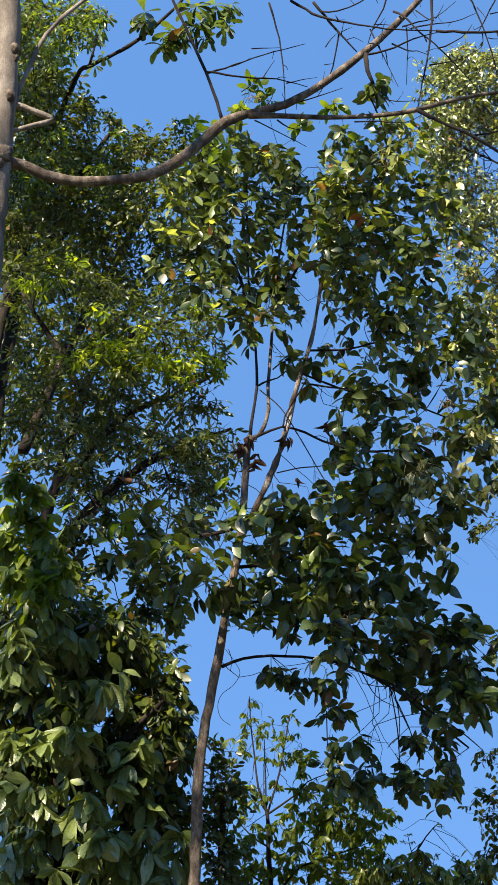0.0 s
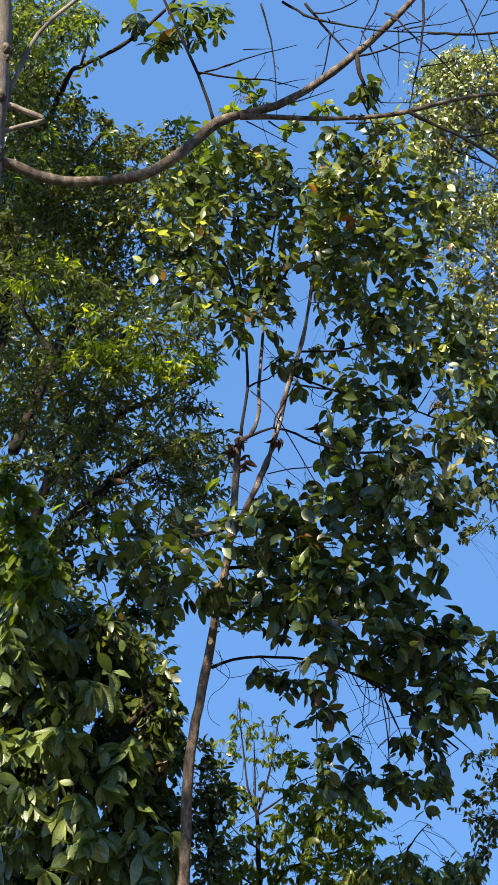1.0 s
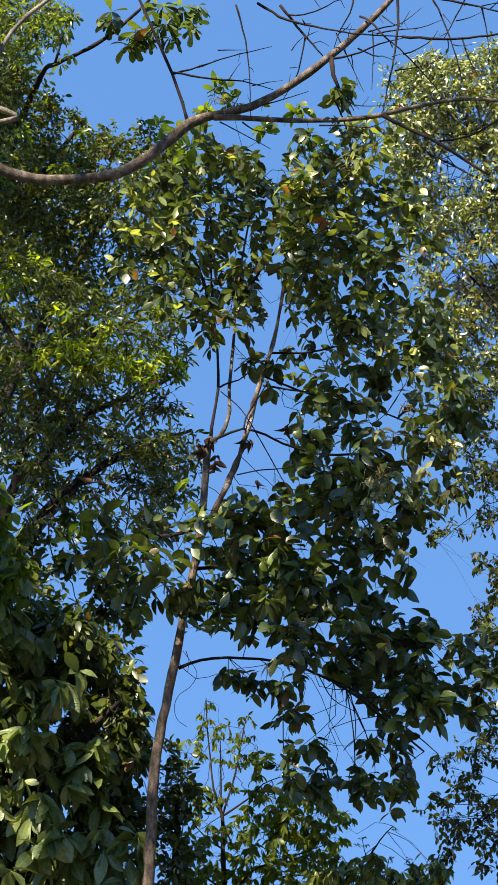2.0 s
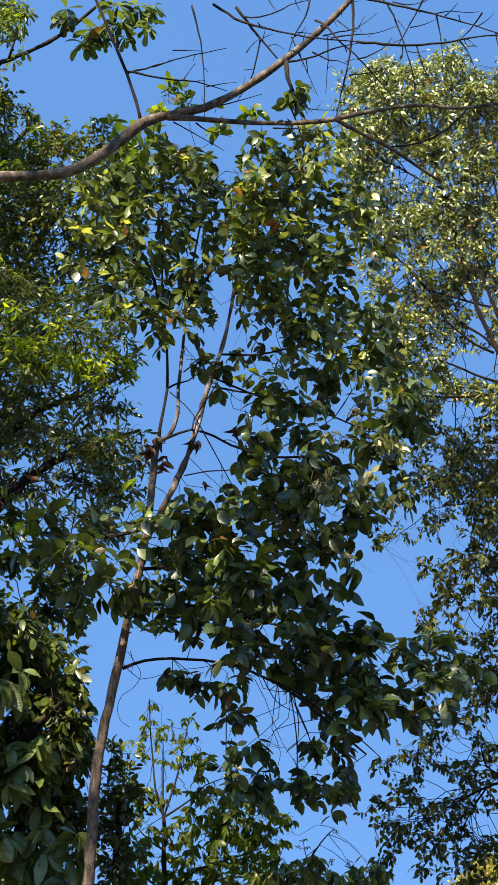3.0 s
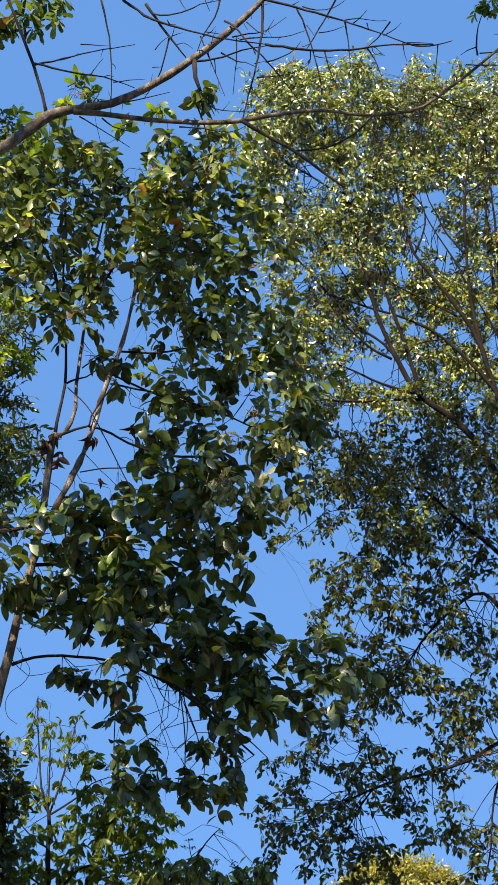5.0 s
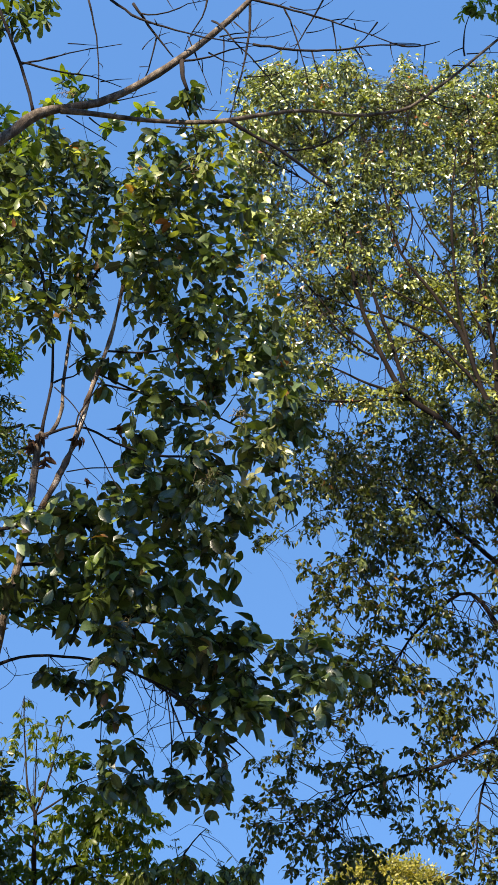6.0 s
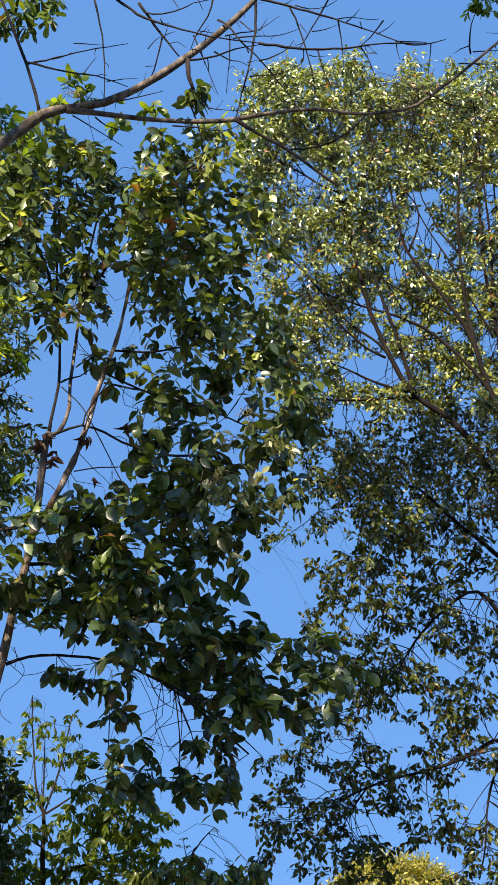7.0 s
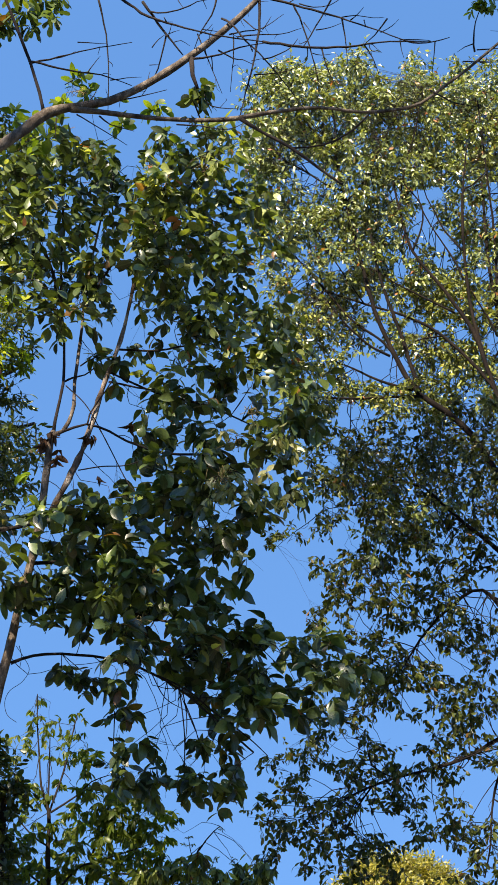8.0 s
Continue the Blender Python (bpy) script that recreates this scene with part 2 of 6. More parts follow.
def grow(clumps, rng, twigs, leaves, twig_length, leaf_length, droop, hang, spread=0.6, flat=0.8, whorl=False, lift=0.15, facing=0.6, toward=0.0):
    """Leafy twigs in every clump (x, y, z, radius): returns the twig ends and, for the leaves, places, axes and sizes."""
    starts, ends = [], []
    usual = float(np.median([c[3] for c in clumps]))
    for x, y, z, r in clumps:
        n = max(2, int(round(twigs * rng.uniform(0.8, 1.2) * min(1.3, (r / usual) ** 1.6))))
        o = unit(rng.normal(0, 1, (n, 3))) * (rng.uniform(0, 1, (n, 1)) ** 0.5) * r * spread
        o[:, 2] *= flat
        d = unit(o * 1.3 / max(r, 1e-3) + rng.normal(0, 0.55, (n, 3)) + np.array((0, 0, lift)))
        ln = min(twig_length, 1.15 * r) * rng.uniform(0.55, 1.25, (n, 1))
        starts.append(np.array((x, y, z)) + o - d * ln * 0.3)
        ends.append(starts[-1] + d * ln)
    a, b = np.vstack(starts), np.vstack(ends)
    n = len(a)
    d = b - a
    length = np.linalg.norm(d, axis=1, keepdims=True)
    dn = d / length
    side = unit(np.cross(dn, np.array((0.02, 0.03, 1.0))))
    pos, axis = [], []
    for j in range(leaves):
        s = (j + rng.uniform(0.1, 0.9, (n, 1))) / leaves
        if whorl:
            s = 0.55 + 0.45 * s
        p = a + d * s - np.array((0, 0, 1)) * droop * length * s * s
        turn = 2.4 * j + rng.uniform(0, 0.9, (n, 1))
        up = np.cross(side, dn)
        out = side * np.cos(turn) + up * np.sin(turn) * 0.6
        if j == leaves - 1:
            ax = dn + rng.normal(0, 0.2, (n, 3))
        else:
            ax = dn * 0.45 + out + rng.normal(0, 0.25, (n, 3))
        ax = unit(ax) + np.array((0, 0, -hang)) * rng.uniform(0.4, 1.4, (n, 1))
        pos.append(p)
        axis.append(unit(ax))
    pos, axis = np.vstack(pos), np.vstack(axis)
    m = len(pos)
    nrm = np.array((0, 0, 1.0)) * facing + np.array(SUNWARD) * toward + rng.normal(0, 0.52, (m, 3))
    nrm = unit(nrm - axis * (nrm * axis).sum(1, keepdims=True))
    size = leaf_length * rng.uniform(0.62, 1.15, m)
    tips = b - np.array((0, 0, 1)) * droop * length
    return (a, (a + b) / 2 - np.array((0, 0, 1)) * droop * length * 0.25, tips), pos, axis, nrm, size


def crown(parent, grown, template, material, piece_material, twig_material, singles, label="", twig_radius=0.004, stretch=None, leaf_name="leaf"):
    """The joined leaves as one part, the twigs as another, and the leaves nearest the clearing as pieces of their own."""
    (a, mid, tip), pos, axis, nrm, size = grown
    v, f, uv = template
    xdir = np.cross(axis, nrm)
    order = np.argsort(pos[:, 1] if stretch is None else np.abs(pos[:, 2] - stretch) + 0.6 * pos[:, 1])
    single, rest = order[:singles], order[singles:]
    vary = np.random.default_rng(len(pos))
    rot = np.stack([xdir * vary.uniform(0.72, 1.2, (len(pos), 1)), axis, nrm * vary.uniform(0.2, 1.35, (len(pos), 1))], axis=2)
    k, nv = len(rest), len(v)
    pts = np.einsum("nij,vj->nvi", rot[rest], v) * size[rest, None, None] + pos[rest, None, :]
    me = bpy.data.meshes.new("crown")
    faces = (f[None] + (np.arange(k) * nv)[:, None, None]).reshape(-1, 4)
    me.vertices.add(k * nv)
    me.vertices.foreach_set("co", pts.ravel())
    me.loops.add(faces.size)
    me.loops.foreach_set("vertex_index", faces.ravel())
    me.polygons.add(len(faces))
    me.polygons.foreach_set("loop_start", np.arange(len(faces)) * 4)
    me.polygons.foreach_set("loop_total", np.full(len(faces), 4))
    me.polygons.foreach_set("use_smooth", np.ones(len(faces), bool))
    layer = me.uv_layers.new(name="UVMap")
    layer.data.foreach_set("uv", np.tile(uv[f.ravel()], (k, 1)).ravel())
    me.update(calc_edges=True)
    me.validate()
    body = part("crown", me, material, parent, label, kind="stuff")
    if singles:
        one = leaf_mesh(leaf_name, template, piece_material)
        for i in single:
            ob = new(leaf_name, one)
            ob.parent = body
            m = Matrix([[*(rot[i][r] * size[i]), pos[i][r]] for r in range(3)] + [[0, 0, 0, 1]])
            ob.matrix_basis = m
    # twigs: three-sided, bent once
    n = len(a)
    segs = np.stack([a, mid, tip], axis=1)
    d = unit(tip - a)
    u = unit(np.cross(d, np.array((0.2, 0.9, 0.37))))
    w = np.cross(d, u)
    rad = np.array((1.0, 0.8, 0.45)) * twig_radius
    ring = np.stack([u * math.cos(t) + w * math.sin(t) for t in (0, 2.094, 4.189)], axis=1)
    vv = segs[:, :, None, :] + ring[:, None, :, :] * rad[None, :, None, None]
    quad = np.array([(s * 3 + e, s * 3 + (e + 1) % 3, s * 3 + 3 + (e + 1) % 3, s * 3 + 3 + e) for s in range(2) for e in range(3)])
    tw = bpy.data.meshes.new("twigs")
    tw.from_pydata(vv.reshape(-1, 3).tolist(), [], (quad[None] + (np.arange(n) * 9)[:, None, None]).reshape(-1, 4).tolist())
    part("twigwork", tw, twig_material, parent, kind="stuff")
    return body


def branchlets(parent, paths, clumps, material, rng, radius=0.012, sides=5):
    """Thin branches that carry each clump, from the nearest limb; joined as one part."""
    pts = np.vstack([p[len(p) // 5:] for p in paths])
    tree = kdtree.KDTree(len(pts))
    for i, p in enumerate(pts):
        tree.insert(p[:3] - np.array((0, 0, 0.25)), i)
    tree.balance()
    bm = bmesh.new()
    for x, y, z, r in clumps:
        c = Vector((x, y, z))
        near = tree.find_n(c - Vector((0, 0, 0.35 * r)), 14)
        i = near[min(int(rng.exponential(4.0)), len(near) - 1)][1]
        s = Vector(pts[i][:3])
        dist = (c - s).length
        mid = s.lerp(c, 0.36) + Vector(rng.normal(0, 0.11, 3)) * min(dist, 0.9)
        bend = s.lerp(c, 0.7) + Vector(rng.normal(0, 0.10, 3)) * min(dist, 0.7)
        r0 = min(radius, pts[i][3] * 0.6, 0.0025 + 0.006 * dist)
        tube(bm, smooth_path([(*s, r0), (*mid, r0 * 0.8), (*bend, r0 * 0.6), (*c, r0 * 0.35)], 0.16, 0.8, rng), sides)
        for _ in range(3):
            e = c + Vector(rng.normal(0, 0.5, 3)) * r
            tube(bm, smooth_path([(*bend.lerp(c, 0.4), r0 * 0.4), (*e, r0 * 0.2)], 0.3), 3)
    part("branching", bm, material, parent, kind="stuff")


def inside(outline, x, z):
    hit = False
    for (x0, z0), (x1, z1) in zip(outline, outline[1:] + outline[:1]):
        if (z0 > z) != (z1 > z) and x < x0 + (x1 - x0) * (z - z0) / (z1 - z0):
            hit = not hit
    return hit


def in_opening(openings, x, z, grow_by=0.0):
    return any(((x - a) / (rx + grow_by)) ** 2 + ((z - b) / (rz + grow_by)) ** 2 < 1 for a, b, rx, rz in openings)


def scatter(outline, count, face, near, far, radius, rng, openings=()):
    """Clumps spread unevenly over an outline (x, z) drawn on the crown's face, the plane y = face, and set at depths from near to far."""
    xs, zs = [p[0] for p in outline], [p[1] for p in outline]
    gap = 0.55 * math.sqrt((max(xs) - min(xs)) * (max(zs) - min(zs)) / count)
    kept, clumps = [], []
    for _ in range(count * 60):
        if len(clumps) == count:
            break
        x, z = rng.uniform(min(xs), max(xs)), rng.uniform(min(zs), max(zs))
        if not inside(outline, x, z) or in_opening(openings, x, z, 0.3 * radius):
            continue
        if any((x - a) ** 2 + (z - b) ** 2 < gap * gap for a, b in kept):
            gap *= 0.997
            continue
        kept.append((x, z))
        y = rng.uniform(near, far)
        k = y / face
        clumps.append((x * k, y, 1.6 + (z - 1.6) * k, radius * rng.uniform(0.75, 1.25)))
    return clumps


def opened(grown, openings, face):
    """The same growth with the leaves and twigs left out that would close the openings (x, z, half width, half height) in the crown."""
    (a, mid, tip), pos, axis, nrm, size = grown

    def free(p):
        k = face / p[:, 1]
        x, z = p[:, 0] * k, 1.6 + (p[:, 2] - 1.6) * k
        keep = np.ones(len(p), bool)
        for cx, cz, rx, rz in openings:
            keep &= ((x - cx) / rx) ** 2 + ((z - cz) / rz) ** 2 > 1
        return keep

    keep, twig = free(pos + axis * size[:, None] * 0.6) & free(pos), free(tip) & free(mid)
    return (a[twig], mid[twig], tip[twig]), pos[keep], axis[keep], nrm[keep], size[keep]


# ---------------------------------------------------------------- ground
def ground_sheet():
    m, n, l = shader("forest_floor")
    co = n.new("ShaderNodeTexCoord")
    big = n.new("ShaderNodeTexNoise")
    big.inputs["Scale"].default_value = 0.4
    fine = n.new("ShaderNodeTexNoise")
    fine.inputs["Scale"].default_value = 14.0
    fine.inputs["Detail"].default_value = 8.0
    for t in (big, fine):
        l.new(co.outputs["Object"], t.inputs["Vector"])
    both = math_node(n, l, "ADD", math_node(n, l, "MULTIPLY", big.outputs["Fac"], 0.5), math_node(n, l, "MULTIPLY", fine.outputs["Fac"], 0.5))
    c = ramp(n, [(0.35, (0.05, 0.055, 0.02)), (0.5, (0.085, 0.075, 0.035)), (0.65, (0.13, 0.095, 0.055))])
    l.new(both, c.inputs[0])
    p = n.new("ShaderNodeBsdfPrincipled")
    p.inputs["Roughness"].default_value = 0.95
    l.new(c.outputs["Color"], p.inputs["Base Color"])
    out = n.new("ShaderNodeOutputMaterial")
    l.new(p.outputs[0], out.inputs[0])
    bm = bmesh.new()
    rings = [0.0, 6.0, 14.0, 30.0, 60.0, 150.0, 500.0, 2500.0]
    rows = []
    for r in rings[1:]:
        rows.append([bm.verts.new((r * math.cos(k * math.pi / 18), r * math.sin(k * math.pi / 18), 0.0 if r < 20 else noise.noise((r * 0.1, k, 3)) * 0.3)) for k in range(36)])
    mid = bm.verts.new((0, 0, 0))
    for k in range(36):
        bm.faces.new((mid, rows[0][k], rows[0][(k + 1) % 36]))
        for a, b in zip(rows, rows[1:]):
            bm.faces.new((a[k], b[k], b[(k + 1) % 36], a[(k + 1) % 36]))
    me = bpy.data.meshes.new("ground")
    bm.to_mesh(me)
    bm.free()
    me.materials.append(m)
    tagged(new("ground", me), "grassy forest floor with leaf litter under the trees", "ground", kind="structure")


ground_sheet()


# ---------------------------------------------------------------- the slender broad-leaved tree
def broadleaf_tree():
    rng = np.random.default_rng(11)
    tree = thing("broadleaf_tree", (-0.63, 13.99, 0), "slender young tree with large dark green leaves and forking brown stems", "tree")
    trunk = stem("trunk", [(-0.63, 13.99, -0.05, 0.08), (-0.6, 13.99, 1.39, 0.069), (-0.58, 13.99, 2.33, 0.061), (-0.54, 13.99, 3.09, 0.056), (-0.5, 13.99, 3.58, 0.054), (-0.49, 13.99, 4.04, 0.052), (-0.47, 13.99, 4.53, 0.05), (-0.39, 13.99, 5.1, 0.048), (-0.3, 14, 5.57, 0.045), (-0.23, 14, 6.03, 0.042), (-0.13, 14, 6.53, 0.041), (-0.06, 14, 7.13, 0.04), (-0.035, 14, 7.51, 0.037), (-0.02, 14, 7.76, 0.036), (0.01, 14, 7.93, 0.03)], BARK_TAN, tree, rng, 14, 0.08, 0.04, "slim brown trunk with a slight lean")
    limbs = [
        stem("limb", [(0.01, 14, 7.9, 0.022), (0.04, 14, 8.18, 0.016), (0.075, 14, 8.41, 0.0155), (0.085, 14, 8.56, 0.015), (0.07, 14, 8.98, 0.014), (0.03, 14, 9.3, 0.013), (0, 14, 9.71, 0.012), (-0.02, 14, 10.54, 0.010), (-0.05, 14, 11.06, 0.008)], TWIG_DARK, tree, rng, 8, 0.06),
        stem("limb", [(0.0, 14, 7.82, 0.028), (0.04, 14, 7.9, 0.024), (0.10, 14, 7.94, 0.022), (0.16, 14, 8.04, 0.021), (0.205, 14, 8.24, 0.02), (0.20, 14, 8.51, 0.019), (0.225, 14, 8.85, 0.017), (0.25, 14, 9.19, 0.016), (0.26, 13.99, 9.52, 0.014), (0.38, 13.99, 10.4, 0.011), (0.52, 13.99, 11.13, 0.008)], BARK_BROWN, tree, rng, 8, 0.1),
        stem("limb", [(-0.07, 14, 6.82, 0.029), (0.02, 14, 7.04, 0.029), (0.18, 14, 7.39, 0.029), (0.24, 14, 7.54, 0.029), (0.31, 14, 7.73, 0.028), (0.40, 14, 8.05, 0.028), (0.46, 14, 8.32, 0.027), (0.53, 14, 8.58, 0.025), (0.66, 14, 9.03, 0.022), (0.73, 14, 9.38, 0.02), (0.80, 14, 9.83, 0.018), (0.95, 13.96, 10.45, 0.014), (1.12, 13.95, 11.1, 0.009)], BARK_PEEL, tree, rng, 10, 0.1, 0.12, label="pale peeling upright stem"),
        stem("limb", [(0.10, 13.97, 8.49, 0.011), (0.18, 13.97, 8.54, 0.01), (0.30, 13.97, 8.58, 0.008), (0.39, 13.97, 8.66, 0.007)], TWIG_DARK, tree, rng, 6),
        stem("limb", [(0.25, 13.97, 8.68, 0.009), (0.33, 13.97, 8.75, 0.007), (0.42, 13.97, 8.80, 0.006)], TWIG_DARK, tree, rng, 6),
        stem("limb", [(0.35, 13.94, 8.0, 0.01), (0.37, 13.94, 8.11, 0.009), (0.43, 13.94, 8.24, 0.009), (0.52, 13.94, 8.39, 0.008), (0.61, 13.94, 8.56, 0.007)], TWIG_DARK, tree, rng, 6),
        stem("limb", [(0.55, 13.97, 8.52, 0.012), (0.68, 13.97, 8.5, 0.011), (0.86, 13.97, 8.47, 0.009), (1.04, 13.97, 8.45, 0.008)], TWIG_DARK, tree, rng, 6),
        stem("limb", [(0.1, 13.98, 7.92, 0.016), (0.34, 13.98, 8.02, 0.012), (0.58, 13.99, 7.96, 0.012), (0.76, 13.98, 7.86, 0.012), (1.15, 13.95, 7.73, 0.014), (1.61, 13.91, 7.71, 0.012), (1.94, 13.87, 7.5, 0.009)], TWIG_DARK, tree, rng, 6),
        stem("limb", [(-0.27, 14, 5.48, 0.019), (-0.06, 14, 5.56, 0.014), (0.21, 14, 5.59, 0.013), (0.65, 13.99, 5.56, 0.013), (0.97, 13.97, 5.47, 0.012), (1.34, 13.94, 5.27, 0.011), (1.65, 13.9, 5.01, 0.01), (2.05, 13.85, 4.66, 0.008)], TWIG_DARK, tree, rng, 6),
        stem("limb", [(-0.06, 14, 6.95, 0.023), (-0.35, 14, 6.85, 0.02), (-0.74, 13.98, 6.82, 0.017), (-1.16, 13.95, 6.84, 0.011)], BARK_DARK, tree, rng, 6),
        stem("limb", [(-0.13, 14.1, 6.53, 0.02), (0.33, 14.3, 6.67, 0.016), (0.84, 14.4, 6.96, 0.013), (1.36, 14.3, 7.22, 0.011), (1.82, 14.2, 7.39, 0.008)], BARK_DARK, tree, rng, 6),
        stem("limb", [(-0.2, 14.05, 6.14, 0.02), (0.38, 14.3, 6.23, 0.016), (0.99, 14.4, 6.13, 0.013), (1.53, 14.3, 6, 0.011), (2.22, 14.1, 5.83, 0.008)], BARK_DARK, tree, rng, 6),
        stem("limb", [(0.63, 14, 8.92, 0.012), (1.07, 14.2, 9.04, 0.011), (1.55, 14.2, 9.15, 0.01), (2.02, 14.1, 8.98, 0.007)], BARK_DARK, tree, rng, 6),
        stem("limb", [(0.55, 14, 8.65, 0.012), (1.06, 14.2, 8.54, 0.011), (1.64, 14.2, 8.41, 0.01), (2.2, 14.1, 8.12, 0.007)], BARK_DARK, tree, rng, 6),
        stem("limb", [(0.25, 14, 9.33, 0.015), (0.6, 14.1, 10.1, 0.013), (1.15, 14.2, 10.8, 0.012), (1.62, 14.1, 11.45, 0.008)], BARK_DARK, tree, rng, 6),
        stem("limb", [(0.02, 14, 9.44, 0.014), (-0.19, 14, 10.04, 0.019), (-0.5, 13.99, 10.47, 0.013)], TWIG_DARK, tree, rng, 6),
    ]
    sprays = [[(0.99, 13.97, 5.46, 0.01), (1.4, 13.93, 5.27, 0.009), (1.67, 13.9, 5.05, 0.008), (1.99, 13.86, 4.81, 0.007), (2.18, 13.83, 4.63, 0.004)], [(1.37, 13.93, 5.28, 0.007), (1.42, 13.93, 4.97, 0.005), (1.4, 13.93, 4.67, 0.004)], [(1.4, 13.93, 5.13, 0.007), (1.51, 13.92, 4.86, 0.005), (1.54, 13.91, 4.7, 0.004)],
              [(1.07, 13.96, 5.43, 0.006), (1.21, 13.95, 5.18, 0.005), (1.41, 13.93, 5.06, 0.003)], [(1.51, 13.92, 5.18, 0.005), (1.69, 13.9, 5.19, 0.004), (1.85, 13.88, 5.15, 0.003)], [(1.36, 13.93, 4.53, 0.005), (1.34, 13.94, 4.27, 0.004), (1.43, 13.93, 4.16, 0.003)], [(1.64, 13.9, 5.03, 0.005), (1.62, 13.91, 4.86, 0.004), (1.73, 13.89, 4.75, 0.003)]]
    for pts in sprays:
        stem("spray", pts, TWIG_DARK, tree, rng, 5, 0.04, 0.0, step=0.06)
    # the crown's face: outlines and openings in the plane y = 14
    head = [(-0.67, 11.22), (-0.23, 11.51), (0.22, 11.51), (0.79, 11.22), (1.09, 10.92), (1.07, 9.90), (0.82, 9.90), (0.66, 9.34), (0.38, 9.31), (0.02, 9.07), (-0.22, 9.34), (-0.59, 9.55), (-0.93, 9.83), (-1.00, 10.48)]
    shoulder = [(0.86, 11.04), (0.91, 11.69), (1.46, 11.89), (1.92, 11.66), (2.20, 10.99), (2.38, 10.34), (2.30, 9.48), (2.51, 9.21), (2.50, 8.60), (1.42, 8.54), (0.88, 8.51), (0.80, 8.84), (0.89, 9.39), (0.80, 9.94)]
    side = [(0.97, 8.58), (2.62, 8.67), (2.73, 8.15), (2.56, 7.88), (2.66, 7.38), (2.24, 7.23), (2.00, 6.91), (1.54, 6.83), (1.14, 7.18), (0.99, 7.55), (0.95, 7.86), (0.84, 8.08)]
    waist = [(-0.77, 6.77), (-0.49, 7.01), (0.08, 7.13), (0.19, 7.31), (0.71, 7.45), (0.94, 7.25), (0.90, 5.77), (0.68, 5.77), (0.35, 5.95), (0.02, 5.80), (-0.20, 6.06), (-0.48, 6.18), (-0.71, 6.47)]
    bough = [(-1.41, 7.12), (-0.99, 7.01), (-0.77, 6.77), (-0.82, 6.53), (-1.16, 6.59), (-1.40, 6.95)]
    low = [(0.73, 7.35), (1.14, 7.18), (1.54, 6.89), (2.11, 6.86), (2.28, 6.62), (2.00, 6.43), (1.91, 6.25), (2.16, 6.13), (2.39, 5.97), (2.10, 5.82), (1.32, 5.80), (0.77, 5.80)]
    sweep = [(0.69, 5.80), (2.22, 5.97), (2.44, 5.86), (2.72, 5.80), (3.07, 5.64), (3.08, 5.49), (2.87, 5.25), (2.53, 5.08), (2.25, 4.90), (2.09, 5.00), (1.87, 4.89), (1.54, 5.21), (1.32, 5.48), (0.78, 5.51)]
    tassel = [(1.55, 4.86), (1.87, 4.95), (1.87, 4.41), (1.93, 4.30), (1.71, 4.14), (1.49, 4.19), (1.44, 3.93), (1.34, 3.98), (1.33, 4.34), (1.55, 4.46)]
    drape = [(0.45, 4.67), (0.95, 4.89), (1.44, 4.83), (1.49, 4.67), (1.36, 4.24), (0.80, 4.33), (0.48, 4.48)]
    sprig = [(0.05, 5.44), (0.56, 5.50), (0.54, 5.26), (0.13, 5.24)]
    string = [(0.68, 5.49), (0.91, 5.47), (1.03, 5.14), (0.82, 4.91), (0.70, 5.10)]
    window = [(0.34, 8.86), (0.69, 8.96), (0.81, 8.50), (0.48, 8.42), (0.11, 8.45), (0.14, 8.54), (0.37, 8.62)]
    openings = [(-0.24, 8.44, 0.28, 0.56), (0.65, 9.65, 0.15, 0.27), (0.50, 7.87, 0.34, 0.45), (0.22, 8.24, 0.09, 0.36), (0.00, 5.75, 0.30, 0.11), (-0.02, 5.04, 0.27, 0.22), (0.38, 5.02, 0.21, 0.17), (1.17, 5.17, 0.14, 0.22), (2.41, 6.45, 0.38, 0.51), (1.71, 3.89, 0.32, 0.18), (0.68, 11.37, 0.11, 0.32), (2.20, 9.89, 0.10, 0.29), (1.02, 5.33, 0.10, 0.09), (2.11, 4.63, 0.14, 0.33), (0.56, 5.68, 0.22, 0.08), (1.30, 4.58, 0.07, 0.16), (2.24, 7.58, 0.11, 0.09), (0.63, 9.16, 0.08, 0.18), (1.54, 6.98, 0.07, 0.09)]

    def over(outline, count, near=13.3, far=14.7, radius=0.2):
        return scatter(outline, count, 14.0, near, far, radius, rng, openings)

    top = over(head, 66) + over(shoulder, 48)
    olive_clumps = over(shoulder, 36, 13.2, 14.2) + over(head, 10, 13.2, 13.8)
    middle = over(side, 34) + over(window, 3, 13.8, 14.1, 0.12)
    low_clumps = over(waist, 31) + over(low, 18) + over(sweep, 22) + over(bough, 4, 13.3, 13.9, 0.15)
    hanging = over(tassel, 7, 13.6, 14.2, 0.14) + over(drape, 7, 13.6, 14.2, 0.15) + over(sprig, 4, 13.7, 14.1, 0.1) + over(string, 4, 13.7, 14.1, 0.09)
    tips = [(-0.41, 13.57, 11.4, 0.1), (-0.61, 13.88, 11.7, 0.08), (0.03, 13.66, 12.08, 0.1), (0.19, 13.63, 11.94, 0.09), (-0.1, 13.74, 11.87, 0.09), (-0.25, 13.68, 11.44, 0.1), (-0.35, 13.73, 11.29, 0.11), (0.94, 13.62, 11.81, 0.1), (0.57, 13.8, 11.6, 0.09)]
    clumps = top + olive_clumps + middle + low_clumps + hanging + tips
    branchlets(tree, [trunk[len(trunk) // 2:], *limbs], clumps, TWIG_DARK, rng, 0.0045)
